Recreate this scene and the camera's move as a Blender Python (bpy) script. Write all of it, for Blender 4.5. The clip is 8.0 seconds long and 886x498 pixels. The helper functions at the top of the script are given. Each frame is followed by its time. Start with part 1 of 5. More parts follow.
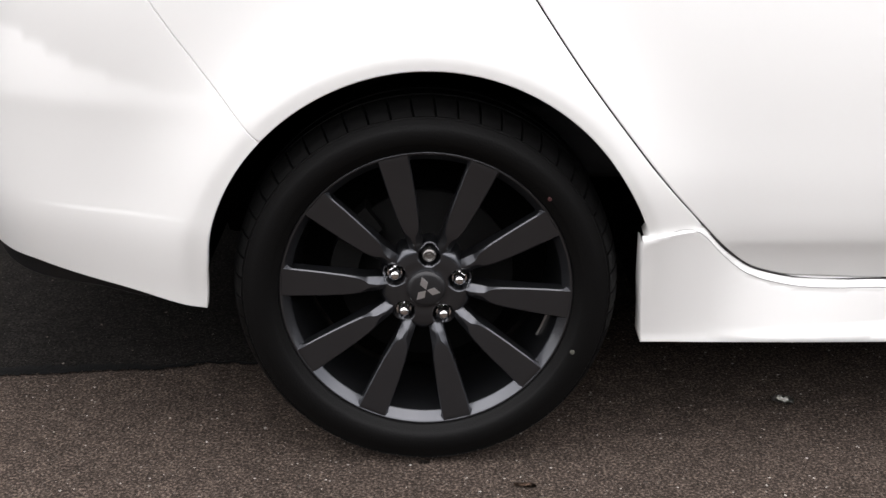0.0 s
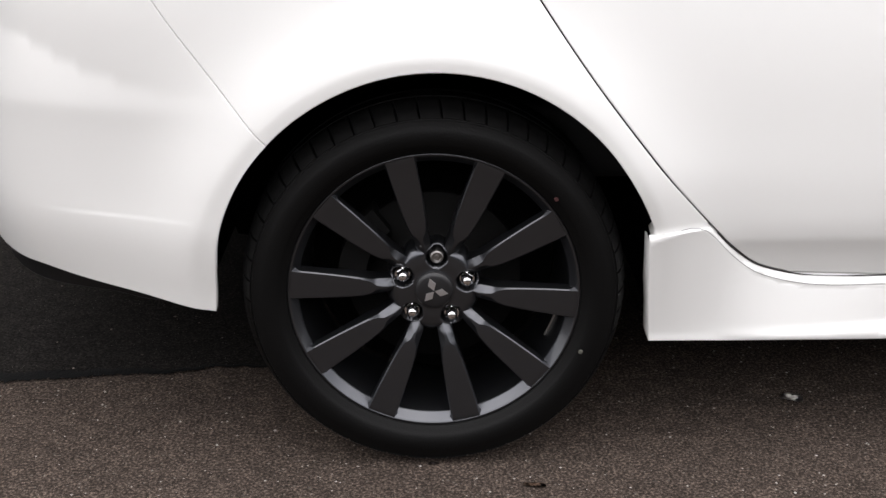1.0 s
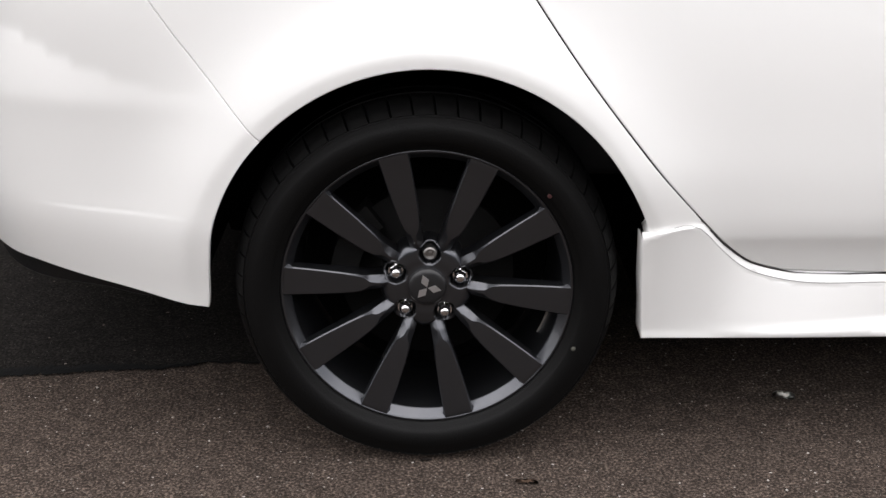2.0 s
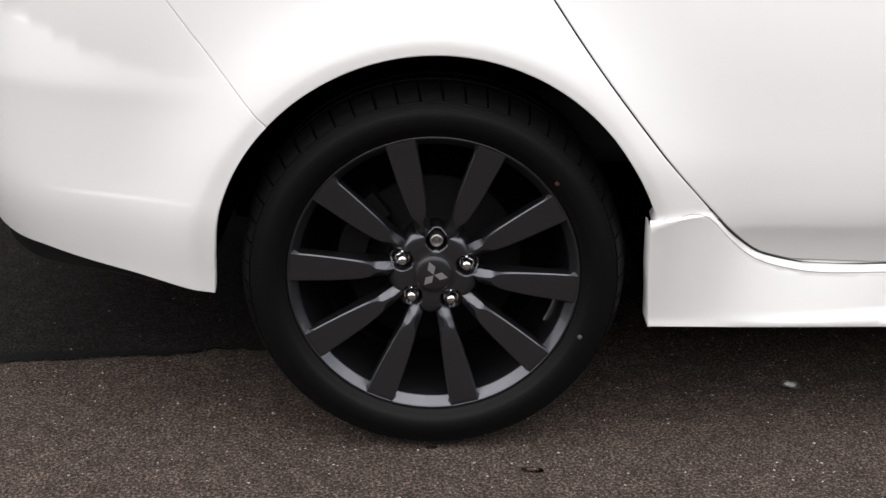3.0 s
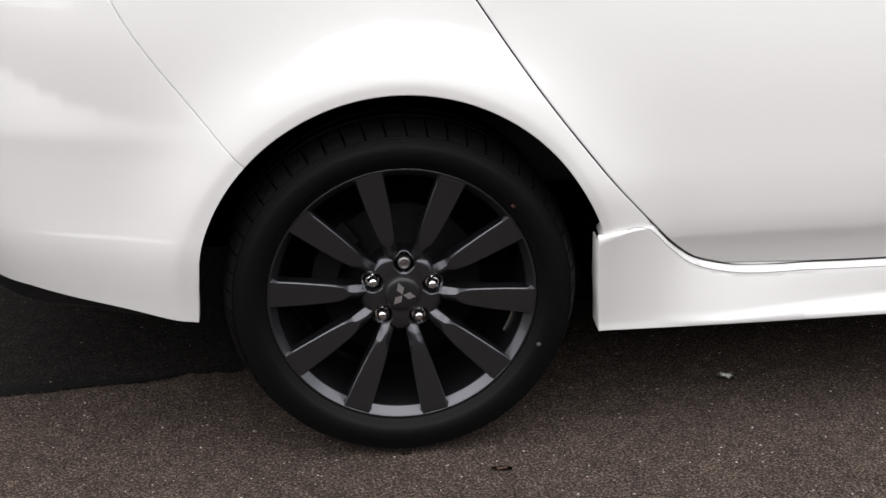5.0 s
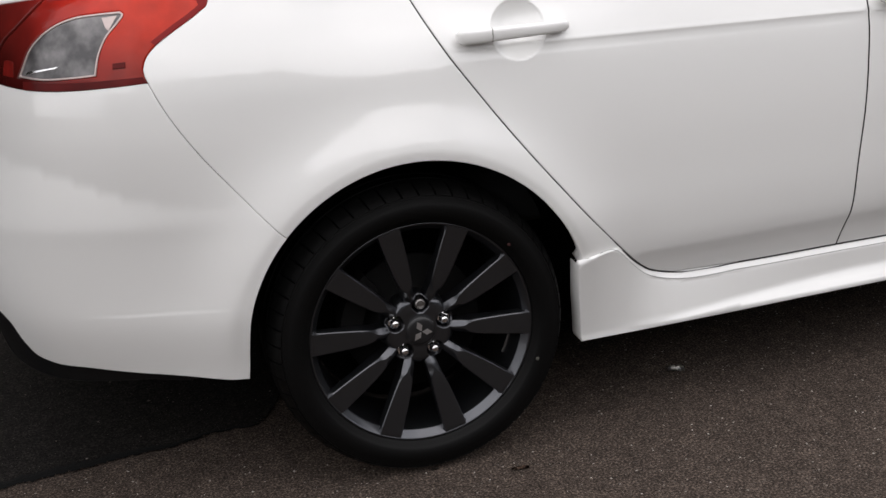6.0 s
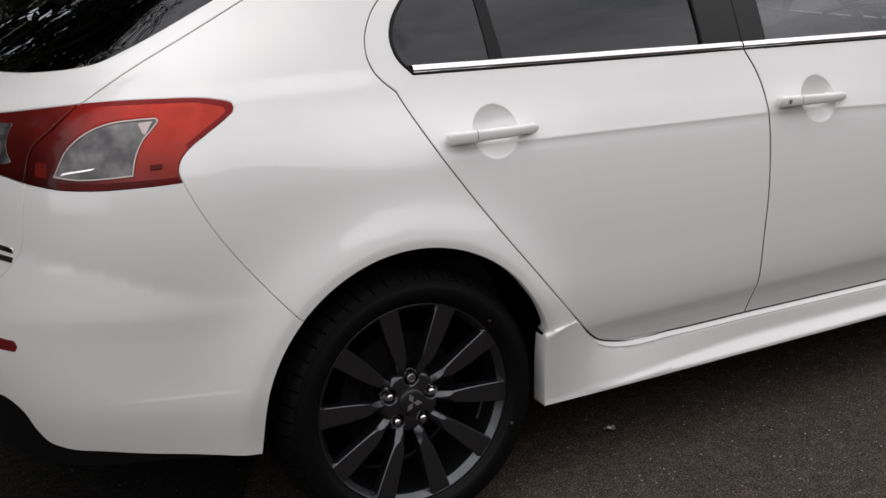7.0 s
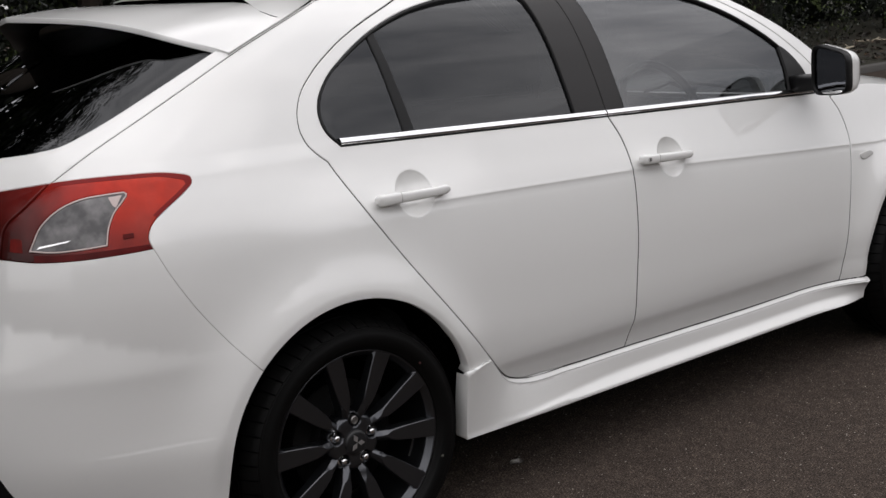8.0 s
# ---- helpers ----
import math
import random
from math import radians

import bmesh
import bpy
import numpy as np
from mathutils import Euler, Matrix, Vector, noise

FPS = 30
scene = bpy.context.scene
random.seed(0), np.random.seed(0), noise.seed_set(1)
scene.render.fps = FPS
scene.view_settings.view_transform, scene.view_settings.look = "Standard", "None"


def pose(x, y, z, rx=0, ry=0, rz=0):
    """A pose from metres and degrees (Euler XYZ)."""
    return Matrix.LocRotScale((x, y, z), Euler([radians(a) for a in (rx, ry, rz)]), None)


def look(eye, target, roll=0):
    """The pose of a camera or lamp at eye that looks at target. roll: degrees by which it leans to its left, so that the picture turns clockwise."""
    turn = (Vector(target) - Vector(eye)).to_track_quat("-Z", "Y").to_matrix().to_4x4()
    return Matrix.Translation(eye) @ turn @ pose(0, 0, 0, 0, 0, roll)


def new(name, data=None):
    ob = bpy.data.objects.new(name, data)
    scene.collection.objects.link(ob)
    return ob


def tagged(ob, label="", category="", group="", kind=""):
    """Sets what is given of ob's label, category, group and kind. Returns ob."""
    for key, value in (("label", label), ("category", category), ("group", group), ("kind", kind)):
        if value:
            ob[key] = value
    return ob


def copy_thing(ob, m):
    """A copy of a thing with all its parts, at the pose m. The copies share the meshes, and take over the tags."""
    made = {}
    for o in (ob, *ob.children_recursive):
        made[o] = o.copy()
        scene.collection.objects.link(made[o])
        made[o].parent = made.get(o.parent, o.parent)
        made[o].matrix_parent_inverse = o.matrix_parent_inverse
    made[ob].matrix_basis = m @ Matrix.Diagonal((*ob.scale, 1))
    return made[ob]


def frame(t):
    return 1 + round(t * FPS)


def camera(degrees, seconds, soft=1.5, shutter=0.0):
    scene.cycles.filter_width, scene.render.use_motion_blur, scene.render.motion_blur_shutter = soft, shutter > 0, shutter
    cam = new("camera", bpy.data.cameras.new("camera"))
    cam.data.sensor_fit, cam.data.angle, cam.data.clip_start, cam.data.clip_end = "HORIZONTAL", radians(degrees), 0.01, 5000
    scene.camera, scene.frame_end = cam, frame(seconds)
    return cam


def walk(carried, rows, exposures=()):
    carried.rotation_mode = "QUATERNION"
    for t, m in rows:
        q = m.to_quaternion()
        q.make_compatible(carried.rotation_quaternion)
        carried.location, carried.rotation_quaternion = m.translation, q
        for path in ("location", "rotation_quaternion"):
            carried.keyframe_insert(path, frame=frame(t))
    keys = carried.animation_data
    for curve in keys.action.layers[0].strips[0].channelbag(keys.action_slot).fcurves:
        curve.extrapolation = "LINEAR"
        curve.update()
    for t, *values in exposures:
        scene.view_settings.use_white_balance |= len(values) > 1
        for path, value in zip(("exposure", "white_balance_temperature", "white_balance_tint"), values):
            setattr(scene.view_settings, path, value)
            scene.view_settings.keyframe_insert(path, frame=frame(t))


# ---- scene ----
from mathutils import geometry

cam = camera(40.0, 8.0)
PATH = [
    (0, (-0.0151, -1.8678, 1.1033), (0.0274, 0.0021, 0.3951), 0.27),
    (0.5, (-0.0104, -1.8699, 1.1070), (0.0247, 0.0005, 0.3998), -0.22),
    (1, (-0.0145, -1.8739, 1.1028), (0.0151, -0.0021, 0.3988), -0.47),
    (1.5, (-0.0144, -1.8750, 1.1019), (0.0281, -0.0027, 0.3999), -0.18),
    (3, (-0.0186, -1.8704, 1.0950), (0.0151, -0.0062, 0.3716), 0.14),
    (3.5, (-0.0126, -1.8667, 1.0912), (0.0121, 0.0013, 0.3771), 0.17),
    (4, (-0.0179, -1.8732, 1.1028), (-0.0011, -0.0031, 0.3941), 0.15),
    (4.5, (-0.0159, -1.8852, 1.1209), (-0.0111, -0.0284, 0.3776), -0.59),
    (4.7, (-0.0460, -1.9217, 1.1479), (0.0244, -0.0659, 0.4056), -0.64),
    (5.8, (-0.4583, -2.2661, 1.2988), (-0.0357, -0.4230, 0.6474), -4.42),
    (6, (-0.5813, -2.3042, 1.3135), (-0.0745, -0.4807, 0.6671), -4.93),
    (6.5, (-0.8365, -2.4272, 1.2991), (-0.1278, -0.6217, 0.8112), -5.59),
    (7, (-1.1220, -2.3787, 1.4287), (-0.2455, -0.6644, 0.8873), -3.12),
    (7.2, (-1.2529, -2.3925, 1.3680), (-0.2968, -0.6855, 0.9534), -3.97),
    (7.5, (-1.3638, -2.5263, 1.4072), (-0.2810, -0.8965, 0.9934), -3.92),
    (7.8, (-1.5136, -2.5016, 1.4110), (-0.3612, -0.9117, 1.0310), -4.06),
    (8, (-1.6043, -2.4952, 1.4020), (-0.4082, -0.9417, 1.0073), -4.58),
]
walk(cam, [(t, look(eye, target, roll)) for t, eye, target, roll in PATH],
     exposures=[(0.0, 1.31, 6600, 13), (0.4, 1.22, 6600, 13), (1.5, 1.18, 6600, 13), (4.7, 1.12, 6600, 13), (5.8, 0.60, 6600, 13), (6.1, 0.43, 6600, 13), (6.4, 0.21, 6600, 13), (7.0, 0.13, 6600, 13), (8.0, 0.11, 6600, 13)])

# ---- world and sun: a bright overcast sky ----
world = bpy.data.worlds.new("overcast_sky")
scene.world = world
world.use_nodes = True
wn, wl = world.node_tree.nodes, world.node_tree.links
wn.clear()
w_out = wn.new("ShaderNodeOutputWorld")
w_bg = wn.new("ShaderNodeBackground")
w_sky = wn.new("ShaderNodeTexSky")
w_sky.sky_type = "NISHITA"
w_sky.sun_disc = False
w_sky.sun_elevation = radians(58)
w_sky.sun_rotation = radians(160)
w_tc = wn.new("ShaderNodeTexCoord")
w_map = wn.new("ShaderNodeMapping")
w_map.inputs["Scale"].default_value = (1.3, 1.3, 1.8)
w_noise = wn.new("ShaderNodeTexNoise")
w_noise.inputs["Scale"].default_value = 1.9
w_noise.inputs["Detail"].default_value = 5
w_noise.inputs["Roughness"].default_value = 0.66
w_ramp = wn.new("ShaderNodeValToRGB")
w_ramp.color_ramp.elements[0].position = 0.36
w_ramp.color_ramp.elements[0].color = (4.2, 4.35, 4.6, 1)
w_ramp.color_ramp.elements[1].position = 0.66
w_ramp.color_ramp.elements[1].color = (12.2, 12.1, 12.0, 1)
# an overcast sky is brighter overhead than towards the horizon
w_up = wn.new("ShaderNodeSeparateXYZ")
w_grow = wn.new("ShaderNodeMapRange")
w_grow.inputs["From Min"].default_value = 0.0
w_grow.inputs["From Max"].default_value = 1.0
w_grow.inputs["To Min"].default_value = 0.85
w_grow.inputs["To Max"].default_value = 1.75
w_dome = wn.new("ShaderNodeMixRGB")
w_dome.blend_type = "MULTIPLY"
w_dome.inputs["Fac"].default_value = 1.0
w_mix = wn.new("ShaderNodeMixRGB")
w_mix.inputs["Fac"].default_value = 0.88
w_bg.inputs["Strength"].default_value = 0.1
wl.new(w_tc.outputs["Generated"], w_map.inputs["Vector"])
wl.new(w_map.outputs["Vector"], w_noise.inputs["Vector"])
wl.new(w_noise.outputs["Fac"], w_ramp.inputs["Fac"])
wl.new(w_sky.outputs["Color"], w_mix.inputs["Color1"])
wl.new(w_ramp.outputs["Color"], w_mix.inputs["Color2"])
wl.new(w_tc.outputs["Generated"], w_up.inputs["Vector"])
wl.new(w_up.outputs["Z"], w_grow.inputs["Value"])
wl.new(w_mix.outputs["Color"], w_dome.inputs["Color1"])
wl.new(w_grow.outputs["Result"], w_dome.inputs["Color2"])
wl.new(w_dome.outputs["Color"], w_bg.inputs["Color"])
wl.new(w_bg.outputs["Background"], w_out.inputs["Surface"])

sun = new("sun", bpy.data.lights.new("sun", "SUN"))
sun.data.energy = 0.6
sun.data.angle = radians(120)
sun.data.color = (1.0, 0.985, 0.96)
sun.matrix_world = look((0, 0, 0), (0.15, 0.45, -1.5))


# ---- materials ----
def material(name, color, rough=0.5, metal=0.0, coat=0.0, grain=0.0, grain_scale=60.0, bump=0.0, bump_scale=200.0,
             second=None, blotch=0.0, blotch_scale=4.0, spec=0.5, coat_ior=1.5):
    """A principled material with variation at two scales and a fine relief."""
    m = bpy.data.materials.new(name)
    m.use_nodes = True
    n, l = m.node_tree.nodes, m.node_tree.links
    b = n["Principled BSDF"]
    b.inputs["Base Color"].default_value = (*color, 1)
    b.inputs["Roughness"].default_value = rough
    b.inputs["Metallic"].default_value = metal
    b.inputs["Coat Weight"].default_value = coat
    b.inputs["Coat Roughness"].default_value = 0.03
    b.inputs["Coat IOR"].default_value = coat_ior
    b.inputs["Specular IOR Level"].default_value = spec
    tc = n.new("ShaderNodeTexCoord")
    if grain or blotch:
        other = second or tuple(c * 0.6 for c in color)
        na = n.new("ShaderNodeTexNoise")
        na.inputs["Scale"].default_value = grain_scale
        na.inputs["Detail"].default_value = 5
        nb = n.new("ShaderNodeTexNoise")
        nb.inputs["Scale"].default_value = blotch_scale
        nb.inputs["Detail"].default_value = 4
        ma = n.new("ShaderNodeMath")
        ma.operation = "MULTIPLY"
        ma.inputs[1].default_value = grain
        mb = n.new("ShaderNodeMath")
        mb.operation = "MULTIPLY_ADD"
        mb.inputs[1].default_value = blotch
        mix = n.new("ShaderNodeMixRGB")
        mix.inputs["Color1"].default_value = (*color, 1)
        mix.inputs["Color2"].default_value = (*other, 1)
        l.new(tc.outputs["Object"], na.inputs["Vector"])
        l.new(tc.outputs["Object"], nb.inputs["Vector"])
        l.new(na.outputs["Fac"], ma.inputs[0])
        l.new(nb.outputs["Fac"], mb.inputs[0])
        l.new(ma.outputs[0], mb.inputs[2])
        l.new(mb.outputs[0], mix.inputs["Fac"])
        l.new(mix.outputs["Color"], b.inputs["Base Color"])
    if bump:
        nc = n.new("ShaderNodeTexNoise")
        nc.inputs["Scale"].default_value = bump_scale
        nc.inputs["Detail"].default_value = 3
        bp = n.new("ShaderNodeBump")
        bp.inputs["Strength"].default_value = bump
        bp.inputs["Distance"].default_value = 0.002
        l.new(tc.outputs["Object"], nc.inputs["Vector"])
        l.new(nc.outputs["Fac"], bp.inputs["Height"])
        l.new(bp.outputs["Normal"], b.inputs["Normal"])
    return m


def glass_material(name, tint, mirror, rough=0.0):
    """A tinted pane: darkened see-through glass under a mirror-like surface."""
    m = bpy.data.materials.new(name)
    m.use_nodes = True
    n, l = m.node_tree.nodes, m.node_tree.links
    n.clear()
    out = n.new("ShaderNodeOutputMaterial")
    tr = n.new("ShaderNodeBsdfTransparent")
    tr.inputs["Color"].default_value = (*tint, 1)
    gl = n.new("ShaderNodeBsdfGlossy")
    gl.inputs["Roughness"].default_value = rough
    gl.inputs["Color"].default_value = (0.95, 0.97, 1.0, 1)
    face = n.new("ShaderNodeLayerWeight")
    face.inputs["Blend"].default_value = 0.5
    grow = n.new("ShaderNodeMath")
    grow.operation = "POWER"
    grow.inputs[1].default_value = 5
    fr = n.new("ShaderNodeMath")
    fr.operation = "MULTIPLY_ADD"
    fr.inputs[1].default_value = 1 - mirror
    fr.inputs[2].default_value = mirror
    l.new(face.outputs["Facing"], grow.inputs[0])
    l.new(grow.outputs[0], fr.inputs[0])
    mx = n.new("ShaderNodeMixShader")
    l.new(fr.outputs[0], mx.inputs["Fac"])
    l.new(tr.outputs["BSDF"], mx.inputs[1])
    l.new(gl.outputs["BSDF"], mx.inputs[2])
    l.new(mx.outputs["Shader"], out.inputs["Surface"])
    return m


PAINT = material("white_paint", (0.80, 0.80, 0.785), 0.42, coat=1.0, coat_ior=1.72, grain=0.04, grain_scale=900, blotch=0.06, blotch_scale=3,
                 second=(0.70, 0.69, 0.66))
BLACK = material("black_trim", (0.007, 0.007, 0.0075), 0.42, spec=0.22, bump=0.15, bump_scale=600, grain=0.4, grain_scale=120)
PILLAR = material("satin_black_film", (0.013, 0.0115, 0.0115), 0.44, spec=0.32, bump=0.1, bump_scale=900, grain=0.3, grain_scale=80)
LINER = material("black_liner", (0.004, 0.004, 0.004), 1.0, spec=0.0, bump=0.4, bump_scale=150, grain=0.4, grain_scale=60)
RUBBER = material("tyre_rubber", (0.0023, 0.0023, 0.0024), 0.5, spec=0.13, bump=0.25, bump_scale=300, grain=0.5, grain_scale=50,
                  second=(0.003, 0.0029, 0.0028), blotch=0.3, blotch_scale=9)
GUN = material("gunmetal_paint", (0.080, 0.083, 0.091), 0.29, metal=0.91, grain=0.25, grain_scale=500, bump=0.03, bump_scale=900, coat=0.35, blotch=0.2, blotch_scale=25)
CHROME = material("chrome", (0.86, 0.86, 0.87), 0.08, metal=1.0, grain=0.1, grain_scale=90)
STEEL = material("dull_steel", (0.30, 0.29, 0.28), 0.42, metal=1.0, grain=0.4, grain_scale=70)
DISC = material("worn_disc", (0.006, 0.0058, 0.0056), 0.7, spec=0.12, grain=0.5, grain_scale=40)
SEAT = material("dark_cloth", (0.03, 0.03, 0.032), 0.9, grain=0.5, grain_scale=300, bump=0.4, bump_scale=500)
GLASS_SIDE = glass_material("tinted_glass", (0.05, 0.052, 0.054), 0.052)
GLASS_FRONT = glass_material("clear_tint_glass", (0.24, 0.25, 0.255), 0.102)
GLASS_REAR = glass_material("privacy_glass", (0.03, 0.03, 0.033), 0.042)

# ---- the car's skin: a plan outline that shrinks and slopes with the height ----
YC = 0.865            # the car's centre line
WHEELBASE = 2.635


def spline(xs, ys):
    xs, ys = np.array(xs, float), np.array(ys, float)
    h = np.diff(xs)
    d = np.diff(ys) / h
    m = np.empty_like(ys)
    m[0], m[-1] = d[0], d[-1]
    m[1:-1] = (d[:-1] * h[1:] + d[1:] * h[:-1]) / (h[1:] + h[:-1])

    def f(x):
        x = np.clip(x, xs[0], xs[-1])
        i = np.clip(np.searchsorted(xs, x) - 1, 0, len(h) - 1)
        t = (x - xs[i]) / h[i]
        a, b = ys[i], ys[i + 1]
        return a + (b - a) * (t * t * (3 - 2 * t)) + h[i] * (m[i] * t * (1 - t) ** 2 - m[i + 1] * t * t * (1 - t))
    return f


def step(x):
    x = np.clip(x, 0, 1)
    return x * x * (3 - 2 * x)


SIDE = spline([.10, .25, .31, .345, .368, .382, .396, .42, .47, .60, .72, .80, .85, .872, .885, .893, .899, .906, .94, .97, 1.03, 1.075, 1.2, 1.3, 1.38, 1.43, 1.47],
              [.092, .074, .0605, .0485, .0395, .033, .0265, .0205, .0145, .0115, .0145, .0215, .0285, .0325, .0355, .0365, .0362, .0385, .050, .061, .082, .098, .150, .200, .255, .305, .37])
PLAIN = spline([.10, .25, .31, .345, .42, .60, .72, .80, .86, .92, .97, 1.03, 1.075, 1.2, 1.3, 1.38, 1.43, 1.47],
               [.092, .074, .060, .048, .024, .0115, .0130, .0165, .0225, .037, .056, .082, .098, .150, .200, .255, .305, .37])
TURN = spline([.1, .5, .9, 1.03, 1.1, 1.2, 1.3, 1.38, 1.47], [-.1, -.1, -.1, -.08, -.02, .08, .2, .3, .45])
TAIL = spline([.1, .25, .4, .56, .75, .95, 1.03, 1.08, 1.2, 1.3, 1.38, 1.47],
              [-.86, -.90, -.94, -.965, -.95, -.92, -.89, -.83, -.62, -.43, -.28, -.1])
SQUARE = spline([.1, .35, .6, .9, 1.05, 1.2, 1.47], [3.5, 3.3, 3.0, 2.9, 3.0, 3.4, 3.4])
NOSE = spline([.1, .4, .6, .8, 1.0, 1.47], [3.5, 3.6, 3.58, 3.5, 3.35, 3.2])
FRONT_TURN = 2.75
BOWLS = ((.273, .920, .062), (1.277, .878, .062))


def wedge(x):
    """How far the side's lines have fallen towards the nose."""
    x = np.clip(x, -.3, 2.4)
    return .036 * (x - .1) + .030 * np.clip(x - 1.1, 0, 2)


def half_width(x, z):
    zt = z + step((z - .40) / .42) * np.where(z < 1.0, wedge(x), .036 * (np.clip(x, -.3, 2.4) - .1) + (wedge(x) - .036 * (np.clip(x, -.3, 2.4) - .1)) * step((1.1 - z) / .1))
    o = SIDE(zt)
    o = o + (PLAIN(zt) - o) * step((.27 - x) / .22)
    # shoulder above the tail lamp
    o = o + .008 * step((z - 1.045) / .05) * (1 - step((z - 1.09) / .22)) * step((.10 - x) / .16)
    for cx, cz in ((.009, .327), (WHEELBASE, .331)):
        r = np.hypot(x - cx, z - cz)
        o = o - .035 * np.exp(-((r - .36) / .098) ** 2) * np.clip((r - .2) / .1, 0, 1)
        o = o + .0042 * (1 - step((r - .363) / .028))
    o = o + .012 * np.clip((np.abs(x - 1.2) - .9) / .6, 0, 2)
    o = o - .026 * step((x - 1.95) / .28) * step((.42 - z) / .11)
    back = step((-.26 - x) / .3)
    knee = np.where(z > .622, np.sqrt((z - .622) ** 2 + .012 ** 2) - .012, 0)
    o = o + back * (np.minimum(knee, .015 + .125 * step((-.36 - x) / .42)) * .20 - .0018 * step((.452 - z) / .012) * step((z - .3) / .14) * step((x + .66) / .16))
    for bx, bz, br in BOWLS:
        q = np.hypot(x - bx, z - bz) / br
        o = o + .023 * np.clip(1 - q * q, 0, 1) * step((1.02 - q) / .10)
    return YC - o


def fullness(u, z):
    """How far the haunch round the rear wheel and the tail's corner stand out beyond the plain side."""
    low = np.maximum(step((z - .38) / .16), step((-.1 - u) / .2)) * step((.60 - u) / .24)
    haunch = .014 * low * (1 - step((z - .86) / .16) * step((u + .25) / .25))
    foot = .016 * step((.50 - z) / .24) * step((-.18 - u) / .16) * step((u + .80) / .36)
    corner = .034 * step((-.24 - u) / .28) * step((u + 1.0) / .36) * step((z - .46) / .36)
    return (haunch * step((u + .95) / .4) + foot + corner) * (1 - step((z - 1.06) / .18))


def skin(u, z):
    """A point of the outer skin. u is x along the side and runs on round the tail and the nose."""
    u, z = np.broadcast_arrays(np.asarray(u, float), np.asarray(z, float))
    xs, n = TURN(z), SQUARE(z)
    ph = np.clip((xs - u) / YC, 0, math.pi / 2)
    pf = np.clip((u - FRONT_TURN) / YC, 0, math.pi / 2)
    a = np.where(u < xs, xs - TAIL(z), NOSE(z) - FRONT_TURN)
    c = np.where(u < xs, xs, FRONT_TURN)
    p = np.where(u < xs, ph, pf)
    s = np.where(u < xs, -1, 1)
    turned = (p > 0)
    W = half_width(np.where(turned, c + s * a * np.sin(p), u), z)
    r = ((np.cos(p) / W) ** n + (np.sin(p) / a) ** n) ** (-1 / n)
    out = fullness(u, z)
    return np.stack([np.where(turned, c + s * r * np.sin(p), u) - out * (u + 1.25) / 2.4, YC - r * np.cos(p) - out, z + .2 * out], -1)


def centre_u(z):
    return float(TURN(z)) - YC * math.pi / 2


SKIRT_TOP = spline([.34, .459, .481, .504, .526, .55, .58, .61, .80, 1.042, 1.6, 2.145, 2.2, 2.32], [.424, .430, .405, .381, .361, .345, .333, .325, .3165, .314, .305, .304, .303, .292])


def skirt_fold(u):
    return float(SKIRT_TOP(u)) - (.83 - .30 * float(step((u - .36) / .8))) * (float(SKIRT_TOP(u)) - .207)


def skirt_skin(u, z):
    """The side skirt: a bevel under the doors, a hollow face and a foot that flares out."""
    u, z = np.broadcast_arrays(np.asarray(u, float), np.asarray(z, float))
    top = SKIRT_TOP(u)
    d = top - z                                   # how far below the bevel's edge
    v = np.clip(d / (top - .207), 0, 1.05)
    k = step((u - .38) / .7)
    y0 = skin(u, top)[..., 1] - (.0075 + .005 * k) * step(d / .013) + .0024 * np.exp(-((d - .0125) / .0018) ** 2) * step((u - .64) / .3)
    face = .022 + .025 * k
    fold = .80 - .30 * step((u - .36) / .8)
    under = np.clip((d - .018) / (top - .225), 0, 1)
    y = y0 + (face - y0) * np.clip(under / .9, 0, 1) ** (.88 - .20 * k)
    y = y - (face - .021) * step((v - fold) / np.maximum(1 - fold, .05)) * (1 - .75 * step((u - 2.12) / .2))
    y = y - .018 * step((u - 1.95) / .28) * v
    y = y + .003 * step((.216 - z) / .006)
    out = fullness(u, top) * (1 - step(d / .09))
    return np.stack([u - out * (u + 1.25) / 2.4, y, z + .2 * out], -1)


# ---- mesh helpers ----
def part(name, bm, mat, parent, label="", smooth=True):
    me = bpy.data.meshes.new(name)
    bm.to_mesh(me)
    bm.free()
    me.materials.append(mat)
    me.shade_smooth() if smooth else me.shade_flat()
    ob = new(name, me)
    ob.parent = parent
    return tagged(ob, label)


def raw_part(name, verts, faces, mat, parent, label="", normals=None, smooth=True):
    me = bpy.data.meshes.new(name)
    me.from_pydata([tuple(map(float, v)) for v in verts], [], [tuple(map(int, f)) for f in faces])
    me.materials.append(mat)
    me.shade_smooth() if smooth else me.shade_flat()
    if normals is not None:
        me.normals_split_custom_set_from_vertices([tuple(map(float, v)) for v in normals])
    ob = new(name, me)
    ob.parent = parent
    return tagged(ob, label)


def smooth_line(pts, gap=0.012):
    """A smooth curve through a few points."""
    p = np.array(pts, float)
    if len(p) == 2:
        n = max(1, int(np.linalg.norm(p[1] - p[0]) / gap))
        return p[0] + (p[1] - p[0]) * np.linspace(0, 1, n + 1)[:, None]
    s = np.concatenate([[0], np.cumsum(np.linalg.norm(np.diff(p, axis=0), axis=1))])
    t = np.linspace(0, s[-1], max(2, int(s[-1] / gap)) + 1)
    return np.stack([spline(s, p[:, k])(t) for k in range(p.shape[1])], 1)


